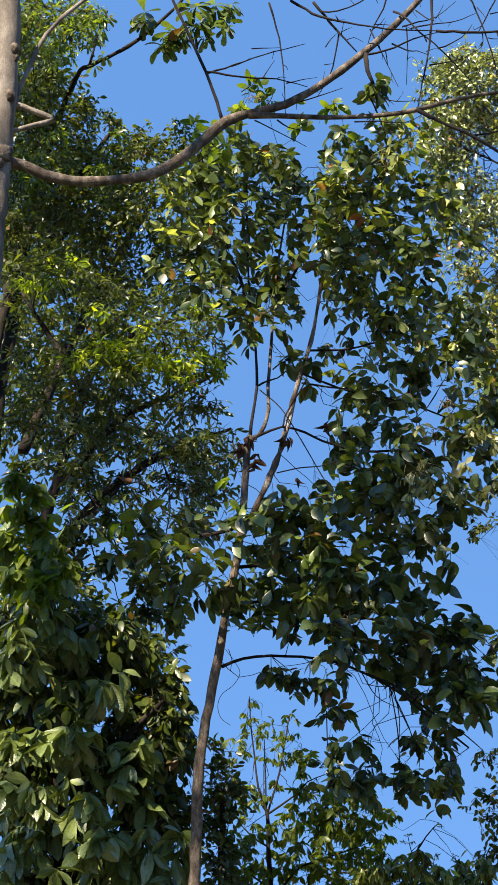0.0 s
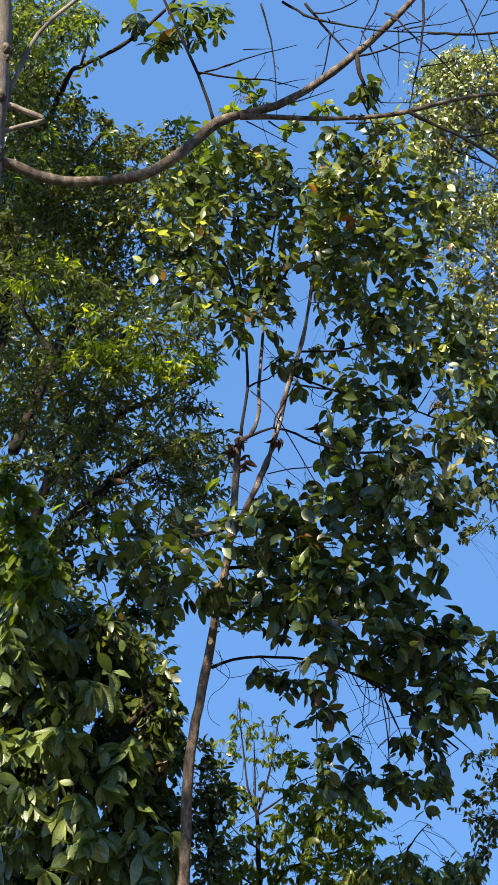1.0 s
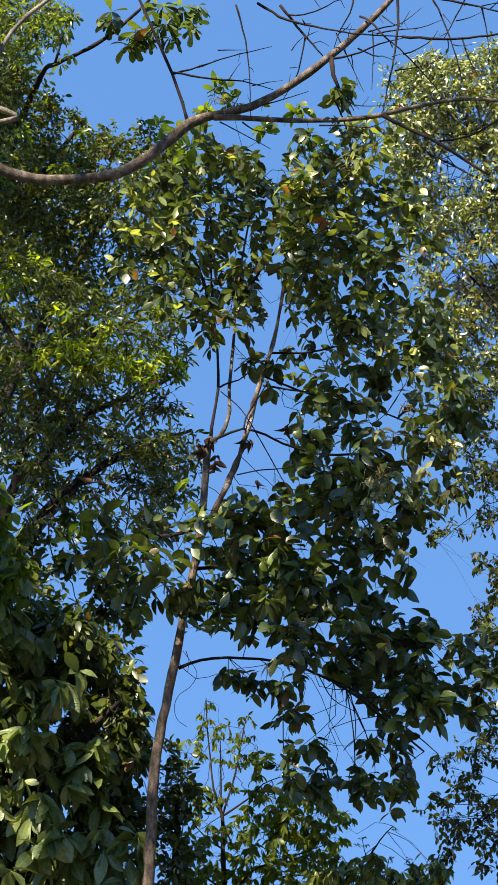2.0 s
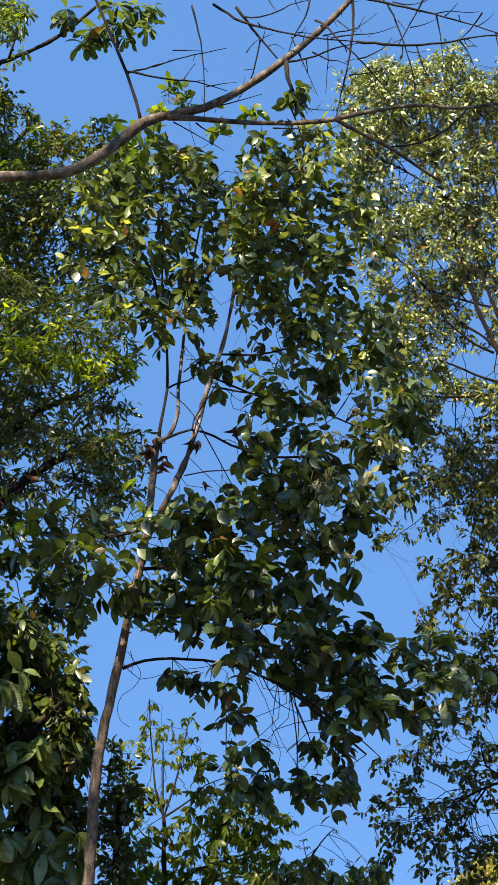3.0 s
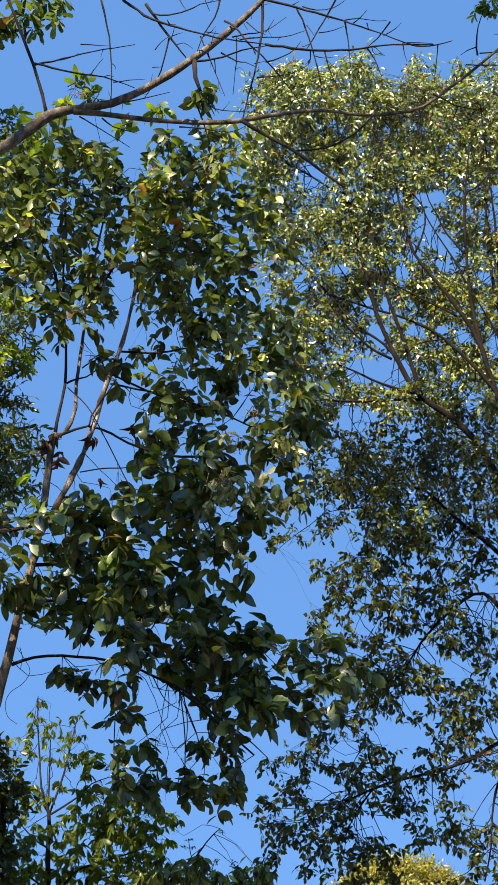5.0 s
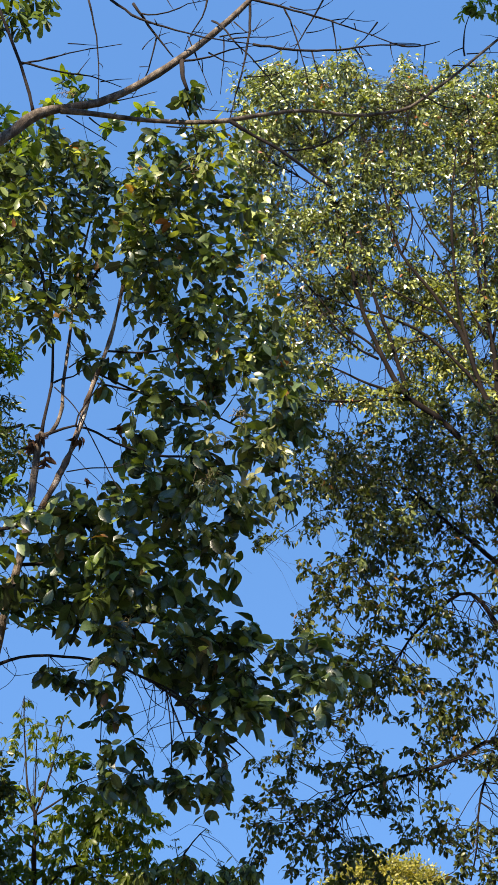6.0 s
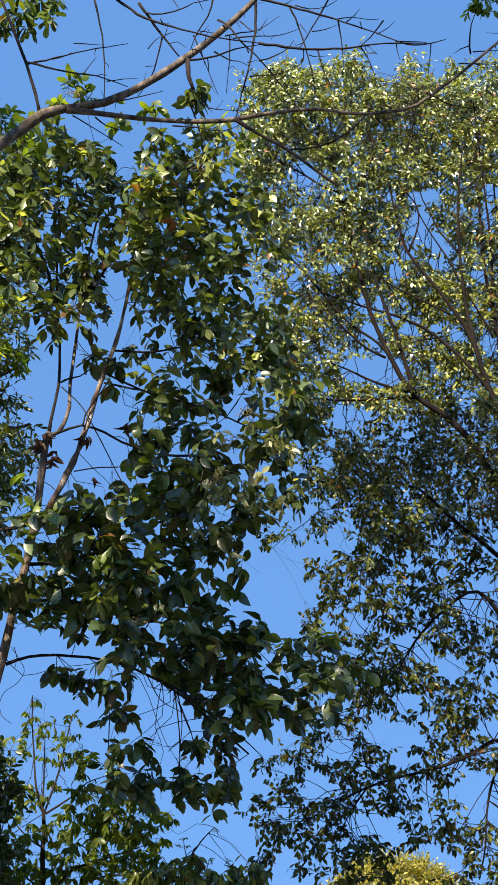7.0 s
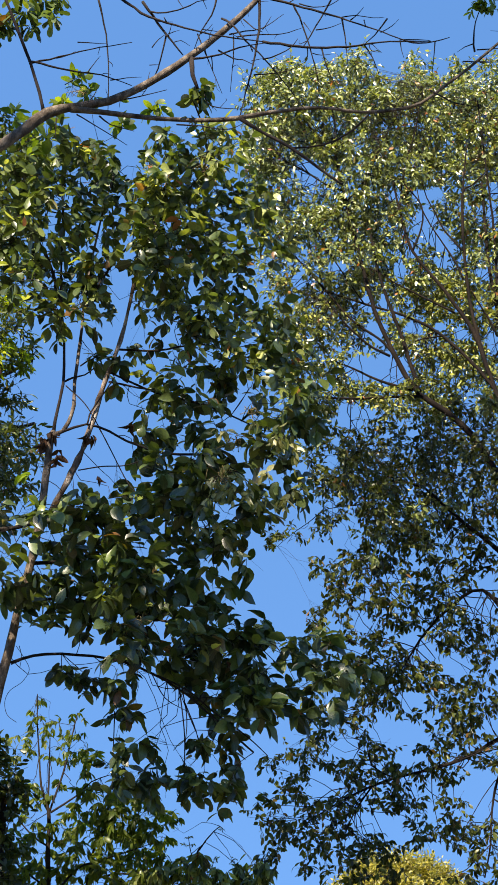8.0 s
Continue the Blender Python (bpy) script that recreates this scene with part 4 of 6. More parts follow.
# ---------------------------------------------------------------- dense forest trees on one side
def tall_dark_tree():
    rng = np.random.default_rng(21)
    tree = thing("forest_tree", (-3.44, 20.51, 0), "tall forest tree with dense dark small leaves", "tree")
    trunk = stem("trunk", [(-3.44, 20.51, -0.05, 0.206), (-3.77, 20.46, 4.8, 0.16), (-3.94, 20.42, 8.79, 0.134), (-3.8, 20.45, 11.53, 0.105), (-3.56, 20.49, 14.59, 0.084), (-3.38, 20.52, 18, 0.05)], BARK_DARK, tree, rng, 10)
    limbs = [
        stem("limb", [(-3.38, 20.32, 10.53, 0.085), (-2.72, 20.42, 12.49, 0.08), (-1.91, 20.51, 14.39, 0.055), (-1.03, 20.57, 16.06, 0.029)], BARK_DARK, tree, rng, 6),
        stem("limb", [(-3.39, 20.32, 13.64, 0.063), (-2.85, 20.4, 15.28, 0.056), (-2.26, 20.48, 16.45, 0.029)], BARK_DARK, tree, rng, 6),
    ]
    head = [(-3.59, 19.66, 18.15, 0.44), (-2.85, 18.88, 17.24, 0.39), (-3.6, 18.79, 17.02, 0.42), (-2.74, 19.77, 18.27, 0.3), (-3.47, 19.74, 17.24, 0.43), (-3.2, 20.06, 16.84, 0.33), (-3.65, 19.47, 16.15, 0.42), (-3.45, 19.76, 15.86, 0.42), (-2.96, 19.61, 15.84, 0.33), (-2.62, 19.52, 16.19, 0.24), (-2.11, 18.73, 15.33, 0.21), (-3.51, 18.66, 14.4, 0.39), (-2.92, 19.04, 14.56, 0.4), (-2.63, 20.18, 15.74, 0.42), (-1.9, 18.82, 14.75, 0.3), (-1.77, 19.32, 15.45, 0.22), (-1.42, 18.66, 14.84, 0.3), (-1.02, 19.4, 15.5, 0.25), (-0.67, 20, 15.55, 0.31), (-0.48, 19.28, 14.73, 0.27)]
    body = [(-3.39, 18.43, 13.4, 0.4), (-2.94, 19.08, 14.04, 0.42), (-2.55, 18.86, 14.02, 0.41), (-2.04, 19.69, 14.78, 0.43), (-1.39, 18.47, 13.95, 0.41), (-0.87, 19.36, 14.49, 0.42), (-3.67, 19.86, 13.8, 0.43), (-2.88, 18.55, 12.86, 0.33), (-2.2, 19.17, 13.51, 0.41), (-1.81, 19.05, 13.77, 0.31), (-1.42, 19.8, 13.84, 0.42), (-0.84, 19.43, 13.65, 0.42), (-3.48, 19.37, 14.62, 0.43), (-2.65, 19.96, 13.51, 0.43), (-2.09, 19.8, 13.24, 0.42), (-1.19, 20, 13.26, 0.42)]
    clumps = head + body
    branchlets(tree, [trunk[len(trunk) // 2:], *limbs], clumps, BARK_DARK, rng, 0.014)
    grown = grow(clumps, rng, 80, 7, 0.34, 0.098, 0.2, 0.5, 1.05, 0.95)
    mat = leaf_material("forest_leaf", GREEN_FOREST, 0.34, 0.35, 0.5)
    piece = leaf_material("forest_leaf_single", GREEN_FOREST, 0.34, 0.35, 0.5, pieces=True)
    crown(tree, grown, LEAF_SLIM, mat, piece, BARK_DARK, 200)
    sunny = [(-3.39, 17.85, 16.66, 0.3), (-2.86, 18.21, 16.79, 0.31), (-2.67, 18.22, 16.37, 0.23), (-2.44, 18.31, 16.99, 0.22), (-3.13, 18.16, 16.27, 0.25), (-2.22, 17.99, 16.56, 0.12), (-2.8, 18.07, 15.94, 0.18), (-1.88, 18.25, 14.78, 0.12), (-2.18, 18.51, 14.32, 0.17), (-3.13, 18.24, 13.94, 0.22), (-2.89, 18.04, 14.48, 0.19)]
    sun_tinted = grow(sunny, rng, 16, 6, 0.28, 0.13, 0.2, 0.6, 1.0, 0.9, toward=0.6)
    # the sun on these clumps is put into a lighter green
    bright = leaf_material("sun_painted_leaf", GREEN_LIT, 0.5, 0.35, 0.5)
    crown(tree, sun_tinted, LEAF_LONG, bright, bright, BARK_DARK, 0, "light green leaves painted as sunlit")


tall_dark_tree()


def rear_forest_tree():
    rng = np.random.default_rng(25)
    tree = thing("forest_tree", (-4.04, 22.64, 0), "tall shaded forest tree with dense dark foliage", "tree")
    trunk = stem("trunk", [(-4.04, 22.64, -0.05, 0.263), (-4.37, 22.58, 5.13, 0.194), (-4.6, 22.53, 10.5, 0.15), (-4.16, 22.62, 14.78, 0.101), (-3.77, 22.69, 18.43, 0.065)], BARK_DARK, tree, rng, 10)
    limbs = [
        stem("limb", [(-4.46, 22.56, 6.81, 0.089), (-3.12, 22.79, 9.62, 0.055), (-2.08, 22.91, 11.15, 0.057), (-1.16, 22.97, 11.9, 0.029)], BARK_DARK, tree, rng, 6),
        stem("limb", [(-4.59, 22.54, 11.51, 0.076), (-3.11, 22.79, 13.31, 0.059), (-1.99, 22.91, 14.49, 0.04)], BARK_DARK, tree, rng, 6),
        stem("limb", [(-4.14, 22.62, 14.56, 0.07), (-3.15, 22.78, 16.04, 0.062), (-2.17, 22.9, 16.83, 0.042)], BARK_DARK, tree, rng, 6),
    ]
    clumps = [(-4.61, 23.21, 20.34, 0.86), (-3.78, 21.93, 18.2, 0.79), (-4.53, 23.43, 18.16, 0.83), (-3.39, 22.61, 17.26, 0.79), (-2.4, 22.36, 16.47, 0.46), (-4.02, 22.48, 15.97, 0.77), (-3.23, 22.5, 15.97, 0.77), (-4.33, 23.45, 15.42, 0.78), (-3.29, 23.3, 15.24, 0.77), (-2.37, 22.91, 14.67, 0.55), (-3.76, 22.01, 13.22, 0.72), (-2.91, 22.65, 13.46, 0.73), (-2.1, 22.14, 13.05, 0.52), (-3.58, 21.75, 11.9, 0.69), (-2.89, 22.91, 12.19, 0.72), (-2.11, 23.37, 12.43, 0.54), (-1.2, 22.96, 11.86, 0.38), (-0.84, 23.51, 11.7, 0.37), (-0.6, 23.22, 11.06, 0.3), (-0.98, 23.95, 10.93, 0.35)] + [(-3.78, 22.88, 11.35, 0.25), (-2.65, 22.7, 11.14, 0.42), (-3.91, 23.3, 10.1, 0.23), (-2.84, 22.32, 9.26, 0.32), (-3.55, 22.82, 8.81, 0.64), (-2.35, 22.22, 8.32, 0.62), (-1.48, 22, 7.9, 0.39)]
    branchlets(tree, [trunk[len(trunk) // 3:], *limbs], clumps, BARK_DARK, rng, 0.018)
    grown = grow(clumps, rng, 85, 7, 0.4, 0.15, 0.2, 0.5, 1.05, 0.95)
    mat = leaf_material("rear_leaf", GREEN_DARK, 0.25)
    crown(tree, grown, LEAF_SLIM, mat, mat, BARK_DARK, 0)


rear_forest_tree()


def feathery_tree():
    rng = np.random.default_rng(33)
    tree = thing("feathery_tree", (-2.95, 18.36, 0), "forest tree with layered feathery sprays of bright green leaflets", "tree")
    trunk = stem("trunk", [(-2.95, 18.36, -0.05, 0.142), (-3.14, 18.33, 4.46, 0.114), (-2.98, 18.36, 7.3, 0.089), (-2.58, 18.42, 9.28, 0.069), (-2.26, 18.46, 10.57, 0.047), (-2, 18.49, 11.82, 0.024)], BARK_DARK, tree, rng, 10)
    limbs = [
        stem("limb", [(-2.45, 18.03, 9.12, 0.075), (-1.68, 18.12, 10.06, 0.046), (-0.85, 18.18, 10.51, 0.031), (-0.32, 18.2, 10.86, 0.015)], BARK_DARK, tree, rng, 6),
        stem("limb", [(-2.55, 18.02, 8.1, 0.066), (-1.86, 18.1, 8.99, 0.052), (-1.06, 18.17, 9.58, 0.038), (-0.24, 18.2, 9.93, 0.023)], BARK_DARK, tree, rng, 6),
        stem("limb", [(-2.22, 18.06, 10.37, 0.054), (-2.71, 18, 11.2, 0.039), (-3.13, 17.93, 11.87, 0.024)], BARK_DARK, tree, rng, 6),
        stem("limb", [(-2.09, 18.08, 10.89, 0.047), (-1.41, 18.15, 11.45, 0.031), (-0.71, 18.19, 11.65, 0.016)], BARK_DARK, tree, rng, 6),
    ]
    upper = [(-3.05, 17.96, 12.16, 0.37), (-2.41, 16.79, 11.59, 0.34), (-2, 17.33, 11.6, 0.35), (-1.48, 17.73, 11.66, 0.36), (-0.9, 17.21, 11.34, 0.29), (-0.55, 16.81, 10.89, 0.22), (-3, 18.02, 11.61, 0.36), (-2.42, 18.08, 11.51, 0.36), (-1.79, 17.33, 11.08, 0.35), (-1.17, 16.88, 10.73, 0.34), (-0.77, 17.25, 10.8, 0.34), (-0.39, 17.91, 10.81, 0.18), (-2.94, 17.58, 10.81, 0.35), (-2.31, 17.35, 10.54, 0.34), (-1.66, 17.23, 10.38, 0.34), (-1.02, 17.79, 10.68, 0.35), (-0.67, 17.52, 10.41, 0.25), (-2.95, 18, 10.45, 0.35)]
    lower = [(-2.22, 17.56, 10.12, 0.34), (-1.71, 17.91, 10.31, 0.35), (-1.09, 18.1, 10.32, 0.35), (-0.71, 17.51, 10, 0.34), (-0.49, 17.55, 10, 0.16), (-2.97, 18.03, 9.99, 0.27), (-2.29, 17.5, 9.48, 0.34), (-1.84, 18.11, 9.7, 0.35), (-1.26, 17.55, 9.44, 0.34), (-0.77, 17.47, 9.34, 0.33), (-0.4, 17.35, 9.46, 0.19), (-2.45, 16.64, 8.8, 0.18), (-2.04, 16.83, 8.77, 0.24), (-1.59, 18.32, 9.16, 0.27), (-1.09, 18.29, 9.15, 0.27), (-0.65, 18.21, 9.04, 0.25), (-0.22, 16.84, 8.92, 0.17), (-1.37, 17.62, 8.56, 0.22), (-0.76, 16.94, 8.14, 0.22), (-2.21, 16.9, 8.28, 0.22)]
    under = [(-2.76, 17.69, 8.74, 0.12), (-2.12, 17.46, 8.04, 0.2), (-1.81, 17.96, 8, 0.19), (-1.27, 17.83, 8.1, 0.19), (-1.33, 17.4, 7.43, 0.18), (-1.06, 17.5, 7.61, 0.14), (-1, 17.9, 7.15, 0.14), (-1.23, 18.08, 7.36, 0.14), (-2.28, 17.44, 7.67, 0.24), (-0.96, 18.37, 7.6, 0.12), (-2.66, 17.33, 7.96, 0.13), (-1.71, 17.28, 8.23, 0.24), (-2.06, 17.94, 7.25, 0.24), (-1.56, 18.09, 7.21, 0.25)]
    clumps = upper + lower + under
    branchlets(tree, [trunk[len(trunk) // 3:], *limbs], clumps, BARK_DARK, rng, 0.013)
    grown = grow(upper, rng, 30, 8, 0.36, 0.125, 0.3, 0.35, 1.05, 0.7)
    # clumps in bright yellow-green that paint a sunlit patch on the crown
    young = [(-1.91, 16.83, 11, 0.1), (-2.07, 17.23, 10.62, 0.16), (-1.75, 16.98, 10.57, 0.18), (-1.5, 17.43, 10.73, 0.16), (-1.2, 17, 10.34, 0.16), (-1.38, 17.23, 10.91, 0.13), (-1.05, 17.46, 10.49, 0.16), (-0.84, 17.08, 10.09, 0.1), (-1.64, 17.08, 10.3, 0.15), (-2.18, 17.01, 10.35, 0.13), (-0.61, 17.34, 11.31, 0.14), (-0.71, 17.16, 11.17, 0.1), (-0.81, 17.07, 10.37, 0.16), (-0.52, 17.4, 10.46, 0.13), (-0.36, 17.44, 10.44, 0.1), (-0.66, 17.11, 10.62, 0.13), (-2.6, 17.16, 11.77, 0.18), (-2.31, 16.97, 11.75, 0.15), (-2.84, 17.11, 11.57, 0.15)]
    sun_tinted = grow(young, rng, 10, 6, 0.26, 0.13, 0.3, 0.6, 1.0, 0.7)
    bright = leaf_material("sun_patch_leaf", [(0.0, (0.07, 0.11, 0.012)), (0.5, (0.14, 0.19, 0.015)), (1.0, (0.34, 0.36, 0.03))], 0.5, 0.4, 0.4)
    crown(tree, sun_tinted, LEAF_LONG, bright, bright, BARK_DARK, 0, "yellow-green leaves coloured as a sunlit patch")
    mat = leaf_material("feather_leaf", GREEN_FERN, 0.3, 0.38, 0.5)
    piece = leaf_material("feather_leaf_single", GREEN_FERN, 0.3, 0.38, 0.5, pieces=True)
    crown(tree, grown, LEAF_LONG, mat, piece, BARK_DARK, 110)
    # lower clumps take a darker green that paints the crown's shade
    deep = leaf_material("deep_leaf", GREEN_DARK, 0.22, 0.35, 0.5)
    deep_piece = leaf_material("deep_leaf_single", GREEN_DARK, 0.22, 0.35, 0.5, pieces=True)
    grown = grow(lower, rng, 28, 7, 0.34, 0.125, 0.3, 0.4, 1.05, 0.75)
    crown(tree, grown, LEAF_LONG, deep, deep_piece, BARK_DARK, 90, "deep green leaves with shade put into the colour")
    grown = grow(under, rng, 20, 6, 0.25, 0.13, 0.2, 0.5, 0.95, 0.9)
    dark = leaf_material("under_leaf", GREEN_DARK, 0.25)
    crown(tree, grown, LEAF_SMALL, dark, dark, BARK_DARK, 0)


feathery_tree()


def drooping_tree():
    rng = np.random.default_rng(44)
    tree = thing("drooping_tree", (-2.03, 15.27, 0), "dense tree with big drooping oval green leaves", "tree")
    trunk = stem("trunk", [(-2.03, 15.27, -0.05, 0.106), (-2.07, 15.26, 2.4, 0.082), (-1.97, 15.27, 3.66, 0.065), (-1.91, 15.28, 4.55, 0.048), (-1.91, 15.28, 5.25, 0.03)], BARK_DARK, tree, rng, 10)
    limbs = [
        stem("limb", [(-1.89, 14.88, 4.09, 0.04), (-1.37, 14.94, 4.88, 0.035), (-0.88, 14.97, 5.4, 0.018)], BARK_DARK, tree, rng, 6),
        stem("limb", [(-1.94, 14.87, 3.5, 0.04), (-1.39, 14.94, 3.93, 0.035), (-0.79, 14.98, 4.21, 0.017)], BARK_DARK, tree, rng, 6),
        stem("limb", [(-1.86, 14.88, 4.36, 0.035), (-2.24, 14.83, 5.31, 0.029), (-2.46, 14.8, 6.19, 0.018)], BARK_DARK, tree, rng, 6),
    ]
    front = [(-2.44, 14.58, 7.26, 0.13), (-2.48, 14.68, 6.77, 0.17), (-2.07, 14.69, 6.77, 0.14), (-2.19, 14.59, 6.23, 0.22), (-2.37, 14.43, 5.73, 0.27), (-1.97, 14.84, 5.99, 0.27), (-1.98, 14.81, 5.49, 0.27), (-1.51, 14.53, 5.45, 0.26), (-2.21, 14.6, 4.92, 0.26), (-1.77, 14.37, 4.89, 0.26), (-1.18, 14.81, 4.85, 0.27), (-2.14, 14.4, 4.35, 0.26), (-1.56, 14.48, 4.38, 0.26), (-1.12, 14.92, 4.48, 0.27), (-2.15, 14.76, 4.03, 0.26), (-1.5, 14.42, 3.9, 0.26), (-1.07, 14.56, 3.9, 0.26), (-0.7, 14.61, 3.85, 0.19), (-1.82, 14.3, 3.43, 0.25), (-1.36, 14.65, 3.5, 0.26), (-2.25, 14.75, 3.5, 0.26), (-0.87, 14.59, 3.45, 0.26)]
    back = [(-2.19, 15.2, 6.58, 0.31), (-1.78, 15.48, 6.32, 0.31), (-1.38, 14.96, 6.08, 0.3), (-1.17, 15.66, 6.13, 0.21), (-0.84, 15.27, 5.69, 0.14), (-2.26, 15.09, 5.72, 0.3), (-1.78, 15.43, 5.81, 0.31), (-1.26, 15.35, 5.8, 0.3), (-1.01, 15.33, 5.43, 0.3), (-0.77, 15.16, 5.33, 0.18), (-2.25, 15.48, 5.28, 0.3), (-1.79, 14.95, 5.25, 0.29), (-1.37, 15.34, 5.23, 0.3), (-0.87, 15.13, 4.92, 0.29), (-0.78, 15.53, 4.95, 0.18), (-2.23, 15.02, 4.71, 0.29), (-1.62, 15.12, 4.71, 0.29), (-1.24, 14.97, 4.72, 0.29), (-0.83, 15.68, 4.58, 0.24), (-2.23, 15.48, 4.28, 0.3)]
    rear = [(-1.71, 15.33, 4.22, 0.27), (-1.1, 15.4, 4.35, 0.27), (-0.84, 15.68, 4.3, 0.23), (-1.92, 15.58, 3.82, 0.28), (-1.39, 15.34, 3.89, 0.27), (-0.93, 15.57, 3.74, 0.24), (-1.73, 15.45, 3.58, 0.27), (-2.28, 15.41, 3.66, 0.27), (-2.56, 15.4, 5.54, 0.28), (-2.37, 15.19, 4.55, 0.27), (-2.66, 15.24, 6.32, 0.28), (-0.76, 15.62, 5.2, 0.12), (-0.77, 15.45, 5.5, 0.11)]
    clumps = front + back + rear
    branchlets(tree, [trunk[len(trunk) // 4:], *limbs], clumps, BARK_DARK, rng, 0.012)
    mat = leaf_material("drooping_leaf", GREEN_VINE, 0.14, 0.36, 0.8, vein=0.3)
    piece = leaf_material("drooping_leaf_single", GREEN_VINE, 0.14, 0.36, 0.8, pieces=True, vein=0.3)
    grown = grow(front, rng, 13, 6, 0.2, 0.26, 0.25, 1.2, 0.85, 0.8, whorl=True, facing=0.9)
    crown(tree, grown, LEAF_OVAL, mat, piece, BARK_DARK, 300)
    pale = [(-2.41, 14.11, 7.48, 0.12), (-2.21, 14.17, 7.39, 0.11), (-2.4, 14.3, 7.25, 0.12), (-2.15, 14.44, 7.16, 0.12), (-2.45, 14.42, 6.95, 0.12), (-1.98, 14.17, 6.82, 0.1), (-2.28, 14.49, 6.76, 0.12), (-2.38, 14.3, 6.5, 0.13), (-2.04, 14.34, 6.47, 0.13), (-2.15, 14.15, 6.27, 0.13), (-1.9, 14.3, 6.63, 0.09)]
    sun_tinted = grow(pale, rng, 10, 5, 0.2, 0.17, 0.25, 1.1, 1.0, 0.95, toward=0.5)
    # the pale palette stands in for sunlight on the top leaves
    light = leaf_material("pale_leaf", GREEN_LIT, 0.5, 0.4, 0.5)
    crown(tree, sun_tinted, LEAF_OVATE, light, light, BARK_DARK, 0, "pale yellow-green leaves at the top, coloured as sunlit")
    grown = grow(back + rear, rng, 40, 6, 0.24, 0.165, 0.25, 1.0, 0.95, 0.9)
    # inner shade is painted: a darker green than the front leaves
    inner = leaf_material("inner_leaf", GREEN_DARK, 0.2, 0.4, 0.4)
    crown(tree, grown, LEAF_OVAL, inner, inner, BARK_DARK, 0, "inner leaves darkened in colour to look shaded")


drooping_tree()


def dark_bush_tree():
    rng = np.random.default_rng(50)
    tree = thing("small_leaved_tree", (-0.32, 16.00, 0), "low dark tree with small dense leaves behind the slender trunk", "tree")
    trunk = stem("trunk", [(-0.32, 16, -0.05, 0.079), (-0.31, 16, 2.7, 0.061), (-0.29, 16, 3.75, 0.049), (-0.29, 16, 4.68, 0.025)], BARK_DARK, tree, rng, 8)
    clumps = [(-0.35, 16.09, 5.13, 0.14), (-0.28, 16.06, 4.88, 0.19), (-0.37, 15.85, 4.69, 0.21), (-0.23, 16.11, 4.61, 0.21), (-0.42, 16.03, 4.48, 0.21), (-0.3, 16.02, 4.24, 0.21), (-0.5, 16.29, 4.17, 0.21), (-0.24, 15.74, 3.94, 0.18), (-0.33, 16.23, 3.86, 0.21), (-0.19, 15.98, 3.75, 0.16), (-0.16, 15.79, 4.67, 0.13)]
    branchlets(tree, [trunk], clumps, BARK_DARK, rng, 0.01)
    grown = grow(clumps, rng, 20, 6, 0.2, 0.10, 0.2, 0.4, 0.95, 0.9)
    mat = leaf_material("bush_leaf", GREEN_DARK, 0.2)
    crown(tree, grown, LEAF_SMALL, mat, mat, BARK_DARK, 0)


dark_bush_tree()


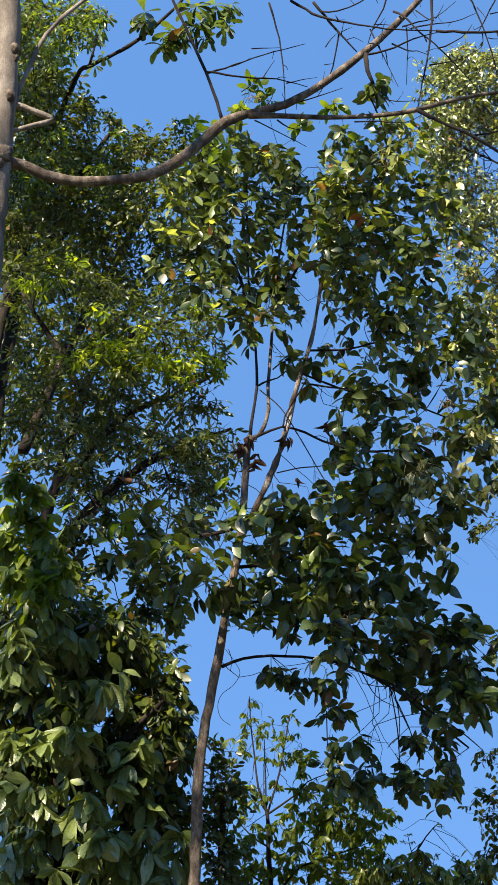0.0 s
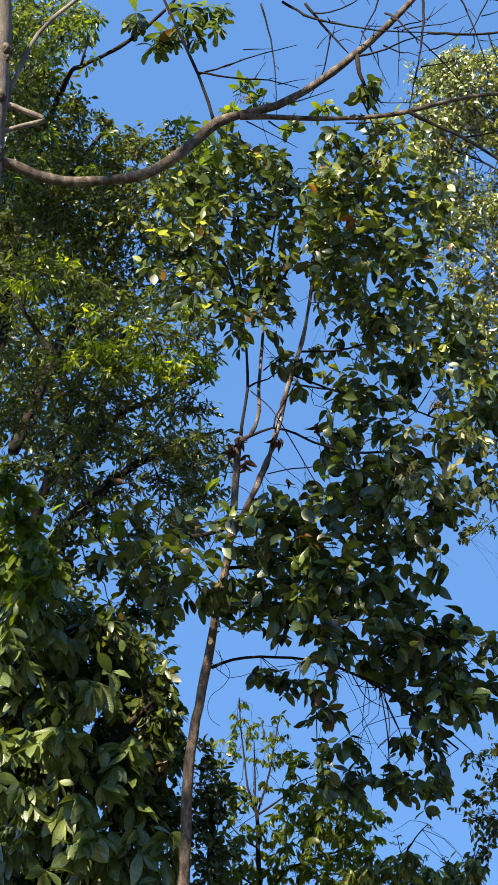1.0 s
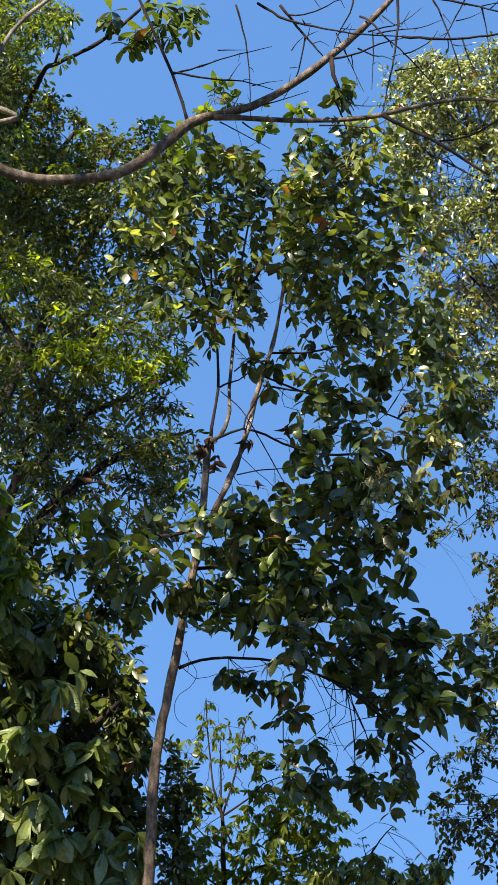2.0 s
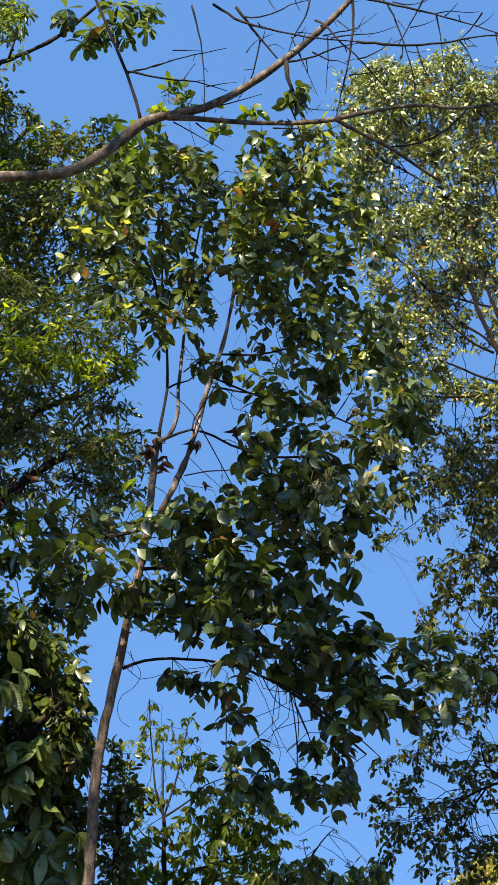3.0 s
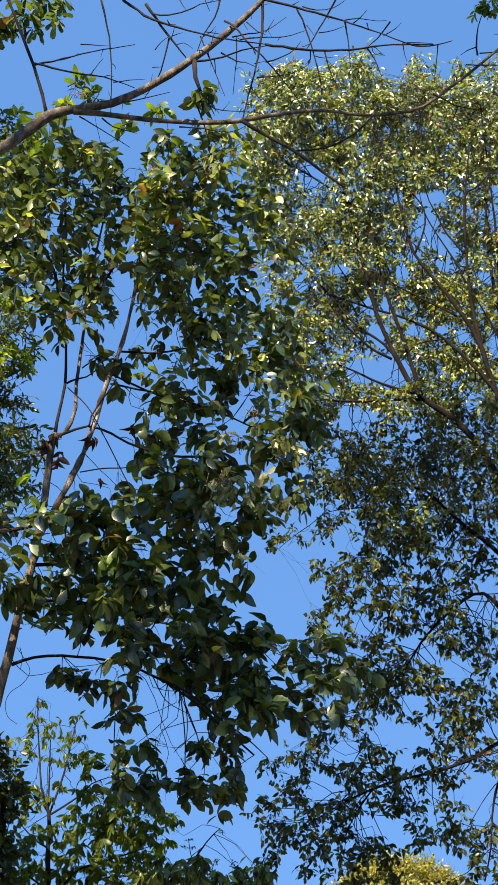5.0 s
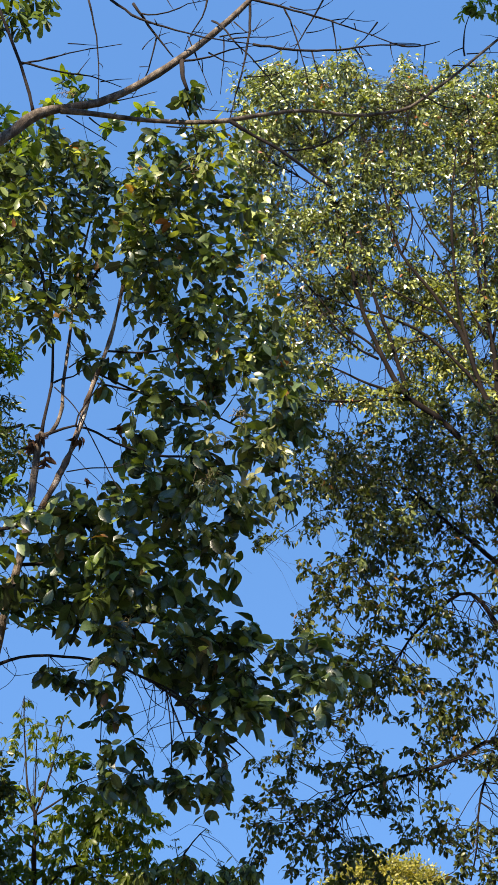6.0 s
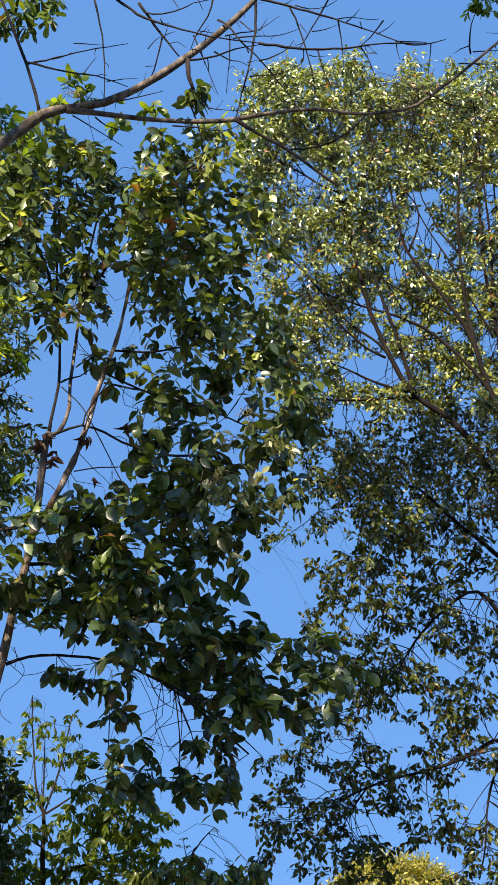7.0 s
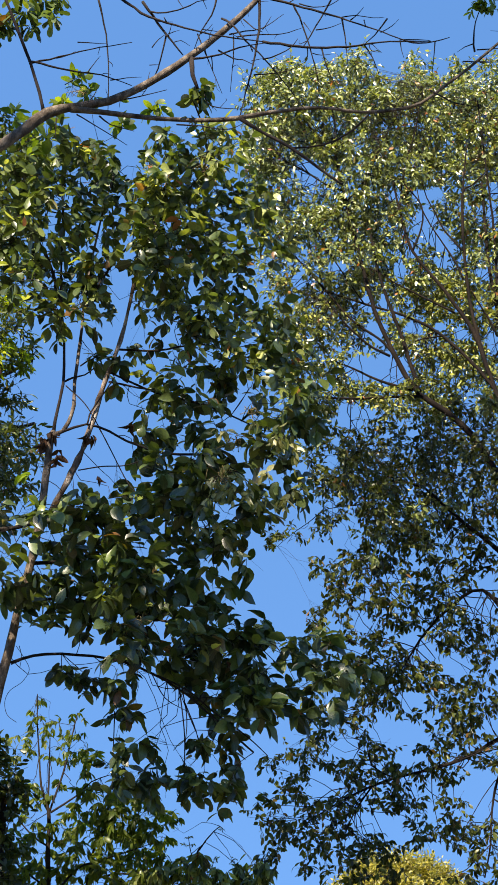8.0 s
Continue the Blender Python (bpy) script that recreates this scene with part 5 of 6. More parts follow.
# ---------------------------------------------------------------- saplings behind
def sapling():
    rng = np.random.default_rng(61)
    tree = thing("sapling", (0.28, 17.00, 0), "thin many-stemmed sapling with light green drooping leaflets", "tree")
    trunk = stem("trunk", [(0.28, 17, -0.05, 0.058), (0.27, 17, 2.77, 0.042), (0.23, 17, 3.84, 0.033), (0.21, 17, 4.25, 0.026), (0.2, 17, 4.62, 0.021), (0.1, 17, 4.91, 0.013), (0.06, 17, 5.26, 0.011), (0.02, 17, 5.59, 0.008), (-0, 17, 5.96, 0.005)], BARK_DARK, tree, rng, 8, 0.03)
    limbs = [
        stem("limb", [(0.19, 17, 4.59, 0.013), (0.18, 17, 5.07, 0.009), (0.17, 17, 5.46, 0.006)], TWIG_DARK, tree, rng, 6, 0.03),
        stem("limb", [(0.2, 17, 4.61, 0.014), (0.34, 17, 5.07, 0.011), (0.41, 17, 5.45, 0.009), (0.47, 16.99, 5.75, 0.005)], TWIG_DARK, tree, rng, 6, 0.03),
        stem("limb", [(0.22, 17, 4.62, 0.013), (0.5, 16.99, 4.81, 0.01), (0.66, 16.99, 4.97, 0.007), (0.86, 16.98, 5.05, 0.005)], TWIG_DARK, tree, rng, 6, 0.04),
        stem("limb", [(0.26, 17, 3.12, 0.026), (0.54, 16.99, 3.58, 0.021), (0.67, 16.99, 3.88, 0.018), (0.7, 16.99, 4.13, 0.016), (0.76, 16.98, 4.47, 0.014), (0.85, 16.98, 4.81, 0.011), (0.93, 16.97, 5.09, 0.006)], BARK_DARK, tree, rng, 6, 0.03),
        stem("limb", [(0.7, 16.99, 4.13, 0.012), (0.84, 16.98, 4.31, 0.009), (0.97, 16.97, 4.48, 0.006)], TWIG_DARK, tree, rng, 6),
        stem("limb", [(0.24, 17, 3.65, 0.017), (0.46, 16.99, 3.93, 0.013), (0.61, 16.99, 4.05, 0.012), (0.99, 16.97, 4.17, 0.008), (1.37, 16.94, 4.3, 0.005)], TWIG_DARK, tree, rng, 6),
        stem("limb", [(0.21, 17, 4.25, 0.012), (0.03, 17, 4.36, 0.009), (-0.13, 17, 4.53, 0.006)], TWIG_DARK, tree, rng, 6),
        stem("limb", [(0.24, 17, 3.8, 0.013), (-0.07, 17, 4.01, 0.01), (-0.25, 17, 4.22, 0.006)], TWIG_DARK, tree, rng, 6),
        stem("limb", [(0.27, 17, 2.83, 0.026), (0.97, 16.97, 3.4, 0.019), (1.48, 16.94, 3.82, 0.014), (1.83, 16.9, 4.16, 0.01), (1.96, 16.89, 4.34, 0.008), (2.11, 16.87, 4.49, 0.006), (2.14, 16.86, 4.42, 0.004)], TWIG_DARK, tree, rng, 6, 0.03),
        stem("limb", [(0.67, 16.99, 3.88, 0.013), (0.99, 16.97, 3.97, 0.011), (1.36, 16.95, 3.94, 0.008), (1.61, 16.92, 4.06, 0.005)], TWIG_DARK, tree, rng, 6),
    ]
    stem("limb", [(1.81, 16.9, 4.13, 0.006), (1.78, 16.91, 4.25, 0.005), (1.76, 16.91, 4.38, 0.003)], TWIG_DARK, tree, rng, 5, 0.04)
    stem("limb", [(1.97, 16.89, 3.87, 0.006), (2.02, 16.88, 4.02, 0.005), (2.06, 16.87, 4.16, 0.003)], TWIG_DARK, tree, rng, 5, 0.04)
    stem("limb", [(2.39, 16.83, 3.71, 0.007), (2.34, 16.84, 3.92, 0.005), (2.26, 16.85, 4.13, 0.003)], TWIG_DARK, tree, rng, 5, 0.04)
    tops = [(-0, 17.19, 5.98, 0.06), (-0.06, 16.98, 5.77, 0.04), (0.03, 16.89, 5.68, 0.05), (-0.02, 16.96, 5.61, 0.05), (0.47, 17.16, 5.76, 0.06), (0.19, 17.04, 5.63, 0.08), (0.25, 17.09, 5.67, 0.08), (0.12, 16.85, 5.49, 0.08), (0.38, 16.98, 5.52, 0.08), (0.54, 17.01, 5.52, 0.06), (-0.08, 17.11, 5.51, 0.09), (-0.11, 17.15, 5.39, 0.08), (-0.01, 17.04, 5.3, 0.08), (0.31, 16.94, 5.34, 0.09), (0.18, 16.91, 5.24, 0.07), (0.41, 16.99, 5.23, 0.07), (0.51, 17.11, 5.32, 0.06), (-0.24, 16.89, 5.43, 0.06), (-0.17, 17.03, 5.24, 0.06)]
    mids = [(-0.01, 16.72, 4.85, 0.08), (0.12, 16.99, 4.86, 0.07), (0.28, 17.15, 4.97, 0.06), (0.05, 17.31, 4.81, 0.06), (-0.11, 16.87, 4.76, 0.1), (0.18, 17.06, 4.82, 0.05), (0.61, 17.22, 5.37, 0.08), (0.68, 16.64, 5.15, 0.08), (0.58, 17.33, 5.14, 0.09), (0.67, 17.12, 4.93, 0.1), (0.49, 16.7, 4.82, 0.08), (0.75, 16.78, 4.77, 0.12), (0.93, 16.58, 4.83, 0.1), (0.47, 17.09, 4.7, 0.09), (0.56, 17.07, 4.61, 0.12), (-0.01, 17.34, 4.59, 0.11), (0.31, 17.05, 4.5, 0.1), (-0.14, 17.39, 4.44, 0.11), (0.11, 16.71, 4.36, 0.09), (0.4, 17, 4.38, 0.1)]
    dense = [(1.04, 17.44, 4.9, 0.16), (1.22, 17.23, 4.92, 0.16), (0.83, 16.76, 4.58, 0.16), (1.05, 16.74, 4.58, 0.16), (1.27, 16.71, 4.63, 0.16), (1.52, 17.61, 4.73, 0.12), (0.64, 17.61, 4.54, 0.16), (0.87, 16.95, 4.4, 0.16), (1.13, 17.48, 4.45, 0.16), (1.3, 16.83, 4.41, 0.16), (1.55, 17.54, 4.46, 0.11), (1.57, 16.94, 4.52, 0.09), (0.58, 16.81, 4.19, 0.15), (0.83, 16.86, 4.14, 0.16), (1.14, 17.27, 4.2, 0.16), (1.42, 17.56, 4.27, 0.16), (1.52, 16.96, 4.15, 0.1), (0.5, 17.41, 4.16, 0.12), (1, 16.89, 4.54, 0.2), (1.31, 16.66, 4.81, 0.12)]
    foot = [(-0.07, 16.86, 4.2, 0.16), (0.18, 17.31, 4.21, 0.12), (-0.14, 17.08, 4.02, 0.16), (0.05, 16.72, 3.91, 0.12), (0.33, 17.05, 4.01, 0.12), (0.37, 17.47, 3.92, 0.16), (0.61, 16.96, 3.94, 0.13), (0.79, 16.7, 3.88, 0.15), (1.03, 16.69, 3.84, 0.15), (1.27, 16.63, 3.89, 0.15), (1.47, 16.73, 3.94, 0.12), (-0.14, 16.78, 3.77, 0.15), (0.11, 16.66, 3.66, 0.15), (0.61, 17.04, 3.71, 0.16), (0.97, 16.74, 3.67, 0.15), (1.38, 17.34, 3.75, 0.16), (1.2, 17.37, 4.06, 0.13)]
    brown = [(1.64, 16.93, 4.09, 0.09), (1.72, 16.46, 3.99, 0.1), (1.83, 16.3, 4.08, 0.09), (1.89, 16.4, 3.95, 0.11), (2.06, 16.55, 3.91, 0.12), (2.33, 16.95, 4, 0.1), (2.47, 16.83, 4.07, 0.09), (2.53, 16.3, 3.95, 0.1), (2.45, 16.92, 3.93, 0.12), (1.66, 16.53, 3.85, 0.14), (1.86, 16.7, 3.81, 0.14), (2.05, 16.57, 3.77, 0.14), (2.25, 16.47, 3.72, 0.14), (2.52, 16.66, 3.81, 0.14), (1.51, 16.55, 3.88, 0.11), (1.27, 16.62, 3.92, 0.09), (1.36, 16.17, 3.89, 0.07)]
    buds = [(1.76, 16.94, 4.36, 0.04), (1.72, 16.93, 4.27, 0.03), (1.82, 16.98, 4.3, 0.03), (2.06, 16.85, 4.14, 0.04), (2.27, 16.93, 4.13, 0.04), (2.13, 16.8, 4.43, 0.03)]
    clumps = mids + dense + foot + brown
    branchlets(tree, [trunk[len(trunk) // 2:], *limbs], clumps, TWIG_DARK, rng, 0.005)
    branchlets(tree, [trunk[len(trunk) // 2:], *limbs], tops, TWIG_DARK, rng, 0.003)
    mat = leaf_material("sapling_leaf", GREEN_SAP, 0.55, 0.4, 0.4)
    piece = leaf_material("sapling_leaf_single", GREEN_SAP, 0.55, 0.4, 0.4, pieces=True)
    grown = grow(tops, rng, 4, 5, 0.12, 0.086, 0.3, 1.3, 0.9, 0.7, whorl=True)
    crown(tree, grown, LEAF_DROP, mat, piece, TWIG_DARK, 100, twig_radius=0.002)
    grown = grow(mids, rng, 5, 6, 0.15, 0.115, 0.3, 1.2, 1.0, 0.7, whorl=True)
    crown(tree, grown, LEAF_DROP, mat, piece, TWIG_DARK, 100, twig_radius=0.0025)
    grown = grow(dense + foot, rng, 12, 6, 0.18, 0.115, 0.3, 1.1, 1.05, 0.7, whorl=True)
    crown(tree, grown, LEAF_DROP, mat, piece, TWIG_DARK, 100, twig_radius=0.0025)
    grown = grow(brown, rng, 9, 5, 0.16, 0.14, 0.3, 1.3, 1.0, 0.9, toward=0.3)
    tan = leaf_material("faded_leaf", GREEN_OLIVE, 0.3)
    crown(tree, grown, LEAF_DROP, tan, tan, TWIG_DARK, 0, "olive and yellowing leaves")
    grown = grow(buds, rng, 4, 3, 0.05, 0.045, 0.2, 0.6, 1.0, 0.9)
    crown(tree, grown, LEAF_NARROW, tan, tan, TWIG_DARK, 0, twig_radius=0.002)


sapling()


# ---------------------------------------------------------------- the large spreading tree
def spreading_tree():
    rng = np.random.default_rng(71)
    tree = thing("spreading_tree", (6.07, 19.06, 0), "large spreading tree with small glossy olive leaves and ascending branches", "tree")
    trunk = stem("trunk", [(6.07, 19.06, -0.05, 0.198), (6.28, 18.99, 3.33, 0.16), (6.48, 18.92, 6.95, 0.141), (6.58, 18.89, 9.4, 0.085), (6.61, 18.88, 11, 0.05), (6.61, 18.88, 11.74, 0.038), (6.54, 18.9, 12.51, 0.03), (6.46, 18.93, 13.41, 0.024), (6.45, 18.93, 14.85, 0.016)], BARK_RED, tree, rng, 12, 0.06, 0.04)

    def limb(points, sides):
        return stem("limb", [(x, y, z, 0.82 * r) for x, y, z, r in points], BARK_RED, tree, rng, sides)

    limbs = [
        limb([(6.41, 18.52, 9.25, 0.068), (6, 18.66, 10.23, 0.056), (5.61, 18.78, 10.75, 0.053), (5.26, 18.88, 11.05, 0.049), (4.95, 18.97, 11.66, 0.043), (4.66, 19.04, 12.53, 0.039), (4.48, 19.08, 13.46, 0.034), (4.27, 19.13, 14.63, 0.028), (4.22, 19.14, 14.94, 0.025), (4.14, 19.16, 15.52, 0.016)], 8),
        limb([(5.25, 18.88, 11.09, 0.04), (5.1, 18.93, 11.76, 0.035), (4.92, 18.97, 12.45, 0.031), (4.76, 19.01, 13.08, 0.024), (4.65, 19.04, 13.82, 0.016)], 8),
        limb([(6.47, 18.5, 10.19, 0.061), (6.26, 18.57, 11.14, 0.043), (6.04, 18.64, 12.02, 0.039), (5.69, 18.76, 12.74, 0.033), (5.26, 18.88, 13.48, 0.027), (5.1, 18.92, 14.21, 0.022), (5.02, 18.95, 14.82, 0.014)], 8),
        limb([(6.18, 18.6, 11.54, 0.035), (6.05, 18.64, 12.33, 0.033), (6, 18.66, 13.27, 0.027), (6.03, 18.65, 14.34, 0.022), (6.15, 18.61, 15.34, 0.015)], 6),
        limb([(6.42, 18.52, 10.82, 0.038), (6.01, 18.65, 11.49, 0.031), (5.53, 18.8, 12.07, 0.027), (5.09, 18.93, 12.37, 0.024), (4.52, 19.07, 12.61, 0.019), (3.95, 19.2, 12.86, 0.012)], 6),
        limb([(5.23, 18.89, 11.06, 0.031), (4.84, 18.99, 11.85, 0.025), (4.33, 19.12, 12.35, 0.022), (3.87, 19.21, 12.99, 0.018), (3.46, 19.29, 13.56, 0.012)], 6),
        limb([(5.16, 18.91, 11.13, 0.028), (4.7, 19.03, 11.31, 0.023), (4.43, 19.09, 11.47, 0.018), (4.01, 19.19, 11.7, 0.012)], 6),
        limb([(5.26, 18.88, 11.03, 0.028), (4.72, 19.02, 11.04, 0.023), (4.29, 19.12, 11.04, 0.02), (3.43, 19.3, 11.11, 0.012)], 6),
        limb([(6.53, 18.9, 8.48, 0.048), (6.04, 19.07, 9.01, 0.032), (5.62, 19.2, 9.45, 0.028), (5.35, 19.27, 9.75, 0.022), (5.03, 19.36, 9.88, 0.018), (4.46, 19.5, 10.14, 0.012)], 6),
        limb([(6.48, 18.92, 7.5, 0.047), (6.04, 19.06, 8.17, 0.03), (5.54, 19.22, 7.89, 0.025), (5.19, 19.32, 7.5, 0.02), (4.89, 19.39, 7.05, 0.016), (4.5, 19.49, 6.63, 0.011)], 6),
        limb([(6.38, 18.96, 5.43, 0.046), (6.22, 19.01, 6.09, 0.03), (5.75, 19.16, 5.87, 0.028), (5.35, 19.27, 5.74, 0.026), (4.78, 19.42, 5.61, 0.024), (4.42, 19.5, 5.48, 0.019), (4.09, 19.58, 5.33, 0.015), (3.64, 19.67, 5.06, 0.011)], 8),
        limb([(4.47, 19.49, 5.5, 0.017), (4.25, 19.54, 5.19, 0.013), (4.07, 19.58, 4.83, 0.009)], 6),
        limb([(4.76, 19.42, 5.61, 0.015), (4.48, 19.49, 5.78, 0.013), (4.43, 19.5, 6.09, 0.009)], 6),
        limb([(4.87, 19.4, 8.56, 0.016), (4.49, 19.49, 8.56, 0.013), (4.17, 19.56, 8.5, 0.01), (3.95, 19.61, 8.29, 0.007)], 5),
        limb([(4.75, 19.43, 9.55, 0.012), (4.28, 19.54, 9.52, 0.009), (3.96, 19.6, 9.47, 0.007), (3.72, 19.65, 9.28, 0.007), (3.48, 19.7, 9.11, 0.006), (3.27, 19.73, 8.92, 0.004)], 6),
        limb([(6.22, 19.01, 5.96, 0.026), (6, 19.08, 5.3, 0.019), (5.93, 19.1, 4.72, 0.015), (5.83, 19.13, 4.3, 0.011)], 6),
        limb([(6.58, 18.9, 9.6, 0.05), (7.1, 19.0, 11.4, 0.04), (7.5, 19.2, 13.2, 0.03), (7.7, 19.4, 15.2, 0.02), (7.75, 19.5, 16.6, 0.012)], 6),
        limb([(6.56, 18.9, 11.9, 0.03), (6.95, 19.3, 13.4, 0.024), (7.0, 19.7, 15.0, 0.018), (7.05, 19.9, 16.6, 0.01)], 6),
        limb([(6.5, 18.95, 8.0, 0.04), (7.0, 19.2, 9.0, 0.03), (7.6, 19.3, 9.8, 0.02), (8.0, 19.4, 10.5, 0.012)], 6),
        limb([(6.54, 18.9, 12.51, 0.029), (6.57, 18.89, 13.9, 0.022), (6.53, 18.9, 15.16, 0.018), (6.48, 18.92, 16.47, 0.013)], 6),
        limb([(5.26, 18.88, 13.48, 0.021), (5.40, 18.82, 13.86, 0.018), (5.42, 18.82, 14.27, 0.015), (5.18, 18.9, 14.71, 0.011)], 6),
        limb([(5.99, 18.66, 13.51, 0.021), (6.03, 18.65, 14.42, 0.02), (6.17, 18.6, 14.55, 0.018), (6.44, 18.51, 14.83, 0.011)], 6),
        limb([(5.81, 18.72, 12.36, 0.019), (5.42, 18.83, 12.63, 0.017), (5.03, 18.94, 12.9, 0.015), (4.63, 19.05, 13.22, 0.012), (4.29, 19.12, 13.26, 0.009)], 6),
        limb([(4.27, 19.13, 14.63, 0.018), (3.99, 19.19, 14.78, 0.015), (3.65, 19.26, 15.05, 0.012), (3.3, 19.32, 15.27, 0.008)], 6),
        limb([(4.33, 19.12, 14.45, 0.016), (4.68, 19.03, 14.95, 0.013), (4.87, 18.99, 15.47, 0.011), (5.15, 18.91, 15.99, 0.008)], 6),
        limb([(5.1, 18.92, 14.21, 0.016), (5.19, 18.9, 14.91, 0.013), (5.39, 18.84, 15.64, 0.011), (5.56, 18.8, 16.5, 0.007)], 6),
        limb([(4.52, 19.07, 12.61, 0.014), (4.13, 19.16, 13.34, 0.011), (3.8, 19.23, 14.06, 0.009), (3.56, 19.27, 14.69, 0.007)], 6),
        limb([(5.95, 18.64, 12.9, 0.02), (5.84, 18.72, 13.3, 0.017), (5.69, 18.8, 13.65, 0.014), (5.53, 18.8, 13.94, 0.012), (5.41, 18.8, 14.23, 0.01), (5.36, 18.8, 14.54, 0.008)], 6),
        limb([(5.97, 18.64, 13.4, 0.02), (5.74, 18.8, 13.86, 0.016), (5.63, 18.8, 14.15, 0.013), (5.51, 18.8, 14.4, 0.011), (5.43, 18.8, 14.75, 0.008)], 6),
        limb([(6.43, 18.7, 12.0, 0.02), (6.32, 18.7, 12.28, 0.018), (6.13, 18.7, 12.65, 0.016), (5.99, 18.7, 12.93, 0.014)], 6),
        limb([(4.84, 18.9, 11.66, 0.026), (4.59, 18.9, 11.78, 0.022), (4.34, 18.9, 11.99, 0.019), (4.1, 18.9, 12.26, 0.015), (3.85, 18.9, 12.62, 0.012)], 6),
        limb([(5.63, 18.77, 11.99, 0.015), (5.23, 18.89, 11.93, 0.012), (4.98, 18.96, 11.66, 0.008)], 6),
    ]
    # the crown's face: outlines and openings in the plane y = 19
    crest = [(2.69, 15.13), (2.83, 16.44), (3.38, 16.97), (3.93, 16.73), (4.45, 17.16), (4.81, 16.88), (5.22, 16.59), (5.58, 17.25), (5.88, 16.61), (6.20, 17.24), (7.16, 17.28), (8.25, 17.62), (8.63, 16.51), (8.52, 15.39), (6.07, 15.15), (4.25, 15.08), (2.82, 14.73)]
    upper = [(2.74, 14.82), (4.25, 15.13), (6.07, 15.21), (8.52, 15.45), (8.28, 13.08), (5.94, 12.99), (4.19, 12.84), (3.08, 12.85)]
    heart = [(3.08, 12.95), (4.19, 12.94), (8.29, 13.18), (8.07, 11.04), (5.82, 10.94), (4.13, 10.78), (3.31, 10.72)]
    belly = [(3.31, 10.81), (7.91, 11.13), (7.70, 9.06), (4.88, 8.83), (4.24, 8.96), (3.77, 9.02), (3.66, 9.61)]
    waist = [(4.08, 8.95), (7.71, 9.15), (7.49, 6.99), (4.03, 6.86), (3.73, 7.16), (3.55, 8.10), (3.64, 8.51), (4.07, 8.37)]
    skirt = [(3.41, 6.76), (4.03, 6.94), (7.50, 7.07), (7.27, 4.72), (4.71, 4.74), (3.67, 4.58), (3.38, 4.22), (3.09, 4.49), (2.70, 4.97), (2.81, 5.55), (3.03, 5.85), (3.71, 6.16)]
    wisp = [(2.93, 8.77), (3.29, 8.91), (3.52, 8.76), (3.44, 8.54), (3.05, 8.61)]
    fringe = [(4.26, 4.73), (7.28, 4.79), (7.21, 4.15), (5.12, 4.19), (3.66, 4.09), (3.67, 4.58)]
    gaps_high = [(4.45, 11.49, 0.29, 0.21), (3.81, 11.17, 0.17, 0.11), (5.00, 11.53, 0.14, 0.21), (3.32, 8.33, 0.28, 0.41), (3.12, 7.60, 0.39, 0.48), (4.69, 6.12, 0.35, 0.18), (3.69, 5.43, 0.16, 0.19), (4.00, 5.88, 0.20, 0.13), (5.14, 4.46, 0.45, 0.17), (5.87, 5.41, 0.23, 0.27), (4.42, 4.94, 0.37, 0.13), (5.59, 7.07, 0.21, 0.14), (4.94, 6.58, 0.20, 0.12)]
    gaps_low = [(5.97, 8.05, 0.16, 0.12), (4.36, 7.58, 0.13, 0.11), (6.69, 14.79, 0.15, 0.15), (5.49, 14.57, 0.16, 0.13), (3.71, 14.82, 0.20, 0.27), (5.07, 13.21, 0.09, 0.14), (4.68, 12.02, 0.09, 0.13), (6.08, 6.24, 0.20, 0.11), (3.94, 6.55, 0.14, 0.11), (3.50, 12.88, 0.08, 0.14), (5.77, 13.77, 0.08, 0.18), (3.95, 9.97, 0.08, 0.12), (4.16, 8.87, 0.19, 0.22)]
    gaps_heart = [(5.54, 14.15, 0.17, 0.17), (5.44, 13.94, 0.14, 0.10), (5.75, 14.66, 0.07, 0.11), (4.86, 11.52, 0.24, 0.28), (4.67, 12.17, 0.17, 0.12), (4.53, 12.59, 0.10, 0.12), (5.25, 12.21, 0.13, 0.10), (5.65, 12.27, 0.10, 0.08), (6.39, 13.25, 0.13, 0.10), (6.45, 12.02, 0.08, 0.17), (5.97, 12.17, 0.10, 0.11), (6.61, 14.32, 0.07, 0.25), (4.14, 13.16, 0.14, 0.09), (5.29, 13.54, 0.07, 0.12), (5.73, 13.38, 0.11, 0.09), (5.88, 13.69, 0.10, 0.08), (4.80, 12.61, 0.06, 0.15), (5.07, 14.54, 0.08, 0.09), (5.15, 10.49, 0.10, 0.06), (4.49, 10.77, 0.14, 0.08), (4.16, 10.79, 0.07, 0.15)]
    openings = gaps_high + gaps_low + gaps_heart

    def over(outline, count, near, far, radius=0.21):
        return scatter(outline, count, 19.0, near, far, radius, rng, openings)

    high = over(crest, 340, 18.8, 20.9)
    mid_high = over(upper, 285, 18.75, 20.5)
    mid_low = over(heart, 238, 18.8, 20.4)
    full = over(belly, 152, 17.9, 20.6)
    under = over(waist, 120, 18.1, 20.6, 0.18) + over(skirt, 140, 18.1, 20.7, 0.18) + over(fringe, 26, 18.3, 20.5, 0.17) + over(wisp, 4, 18.8, 19.2, 0.12)
    branchlets(tree, [trunk[len(trunk) // 2:], *limbs], high + mid_high + mid_low + full + under, TWIG_DARK, rng, 0.008)
    forest = leaf_material("mixed_leaf", GREEN_MIXED, 0.2, 0.3, 0.55)
    forest_piece = leaf_material("mixed_leaf_single", GREEN_MIXED, 0.2, 0.3, 0.55, pieces=True)
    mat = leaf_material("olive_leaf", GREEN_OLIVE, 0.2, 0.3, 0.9)
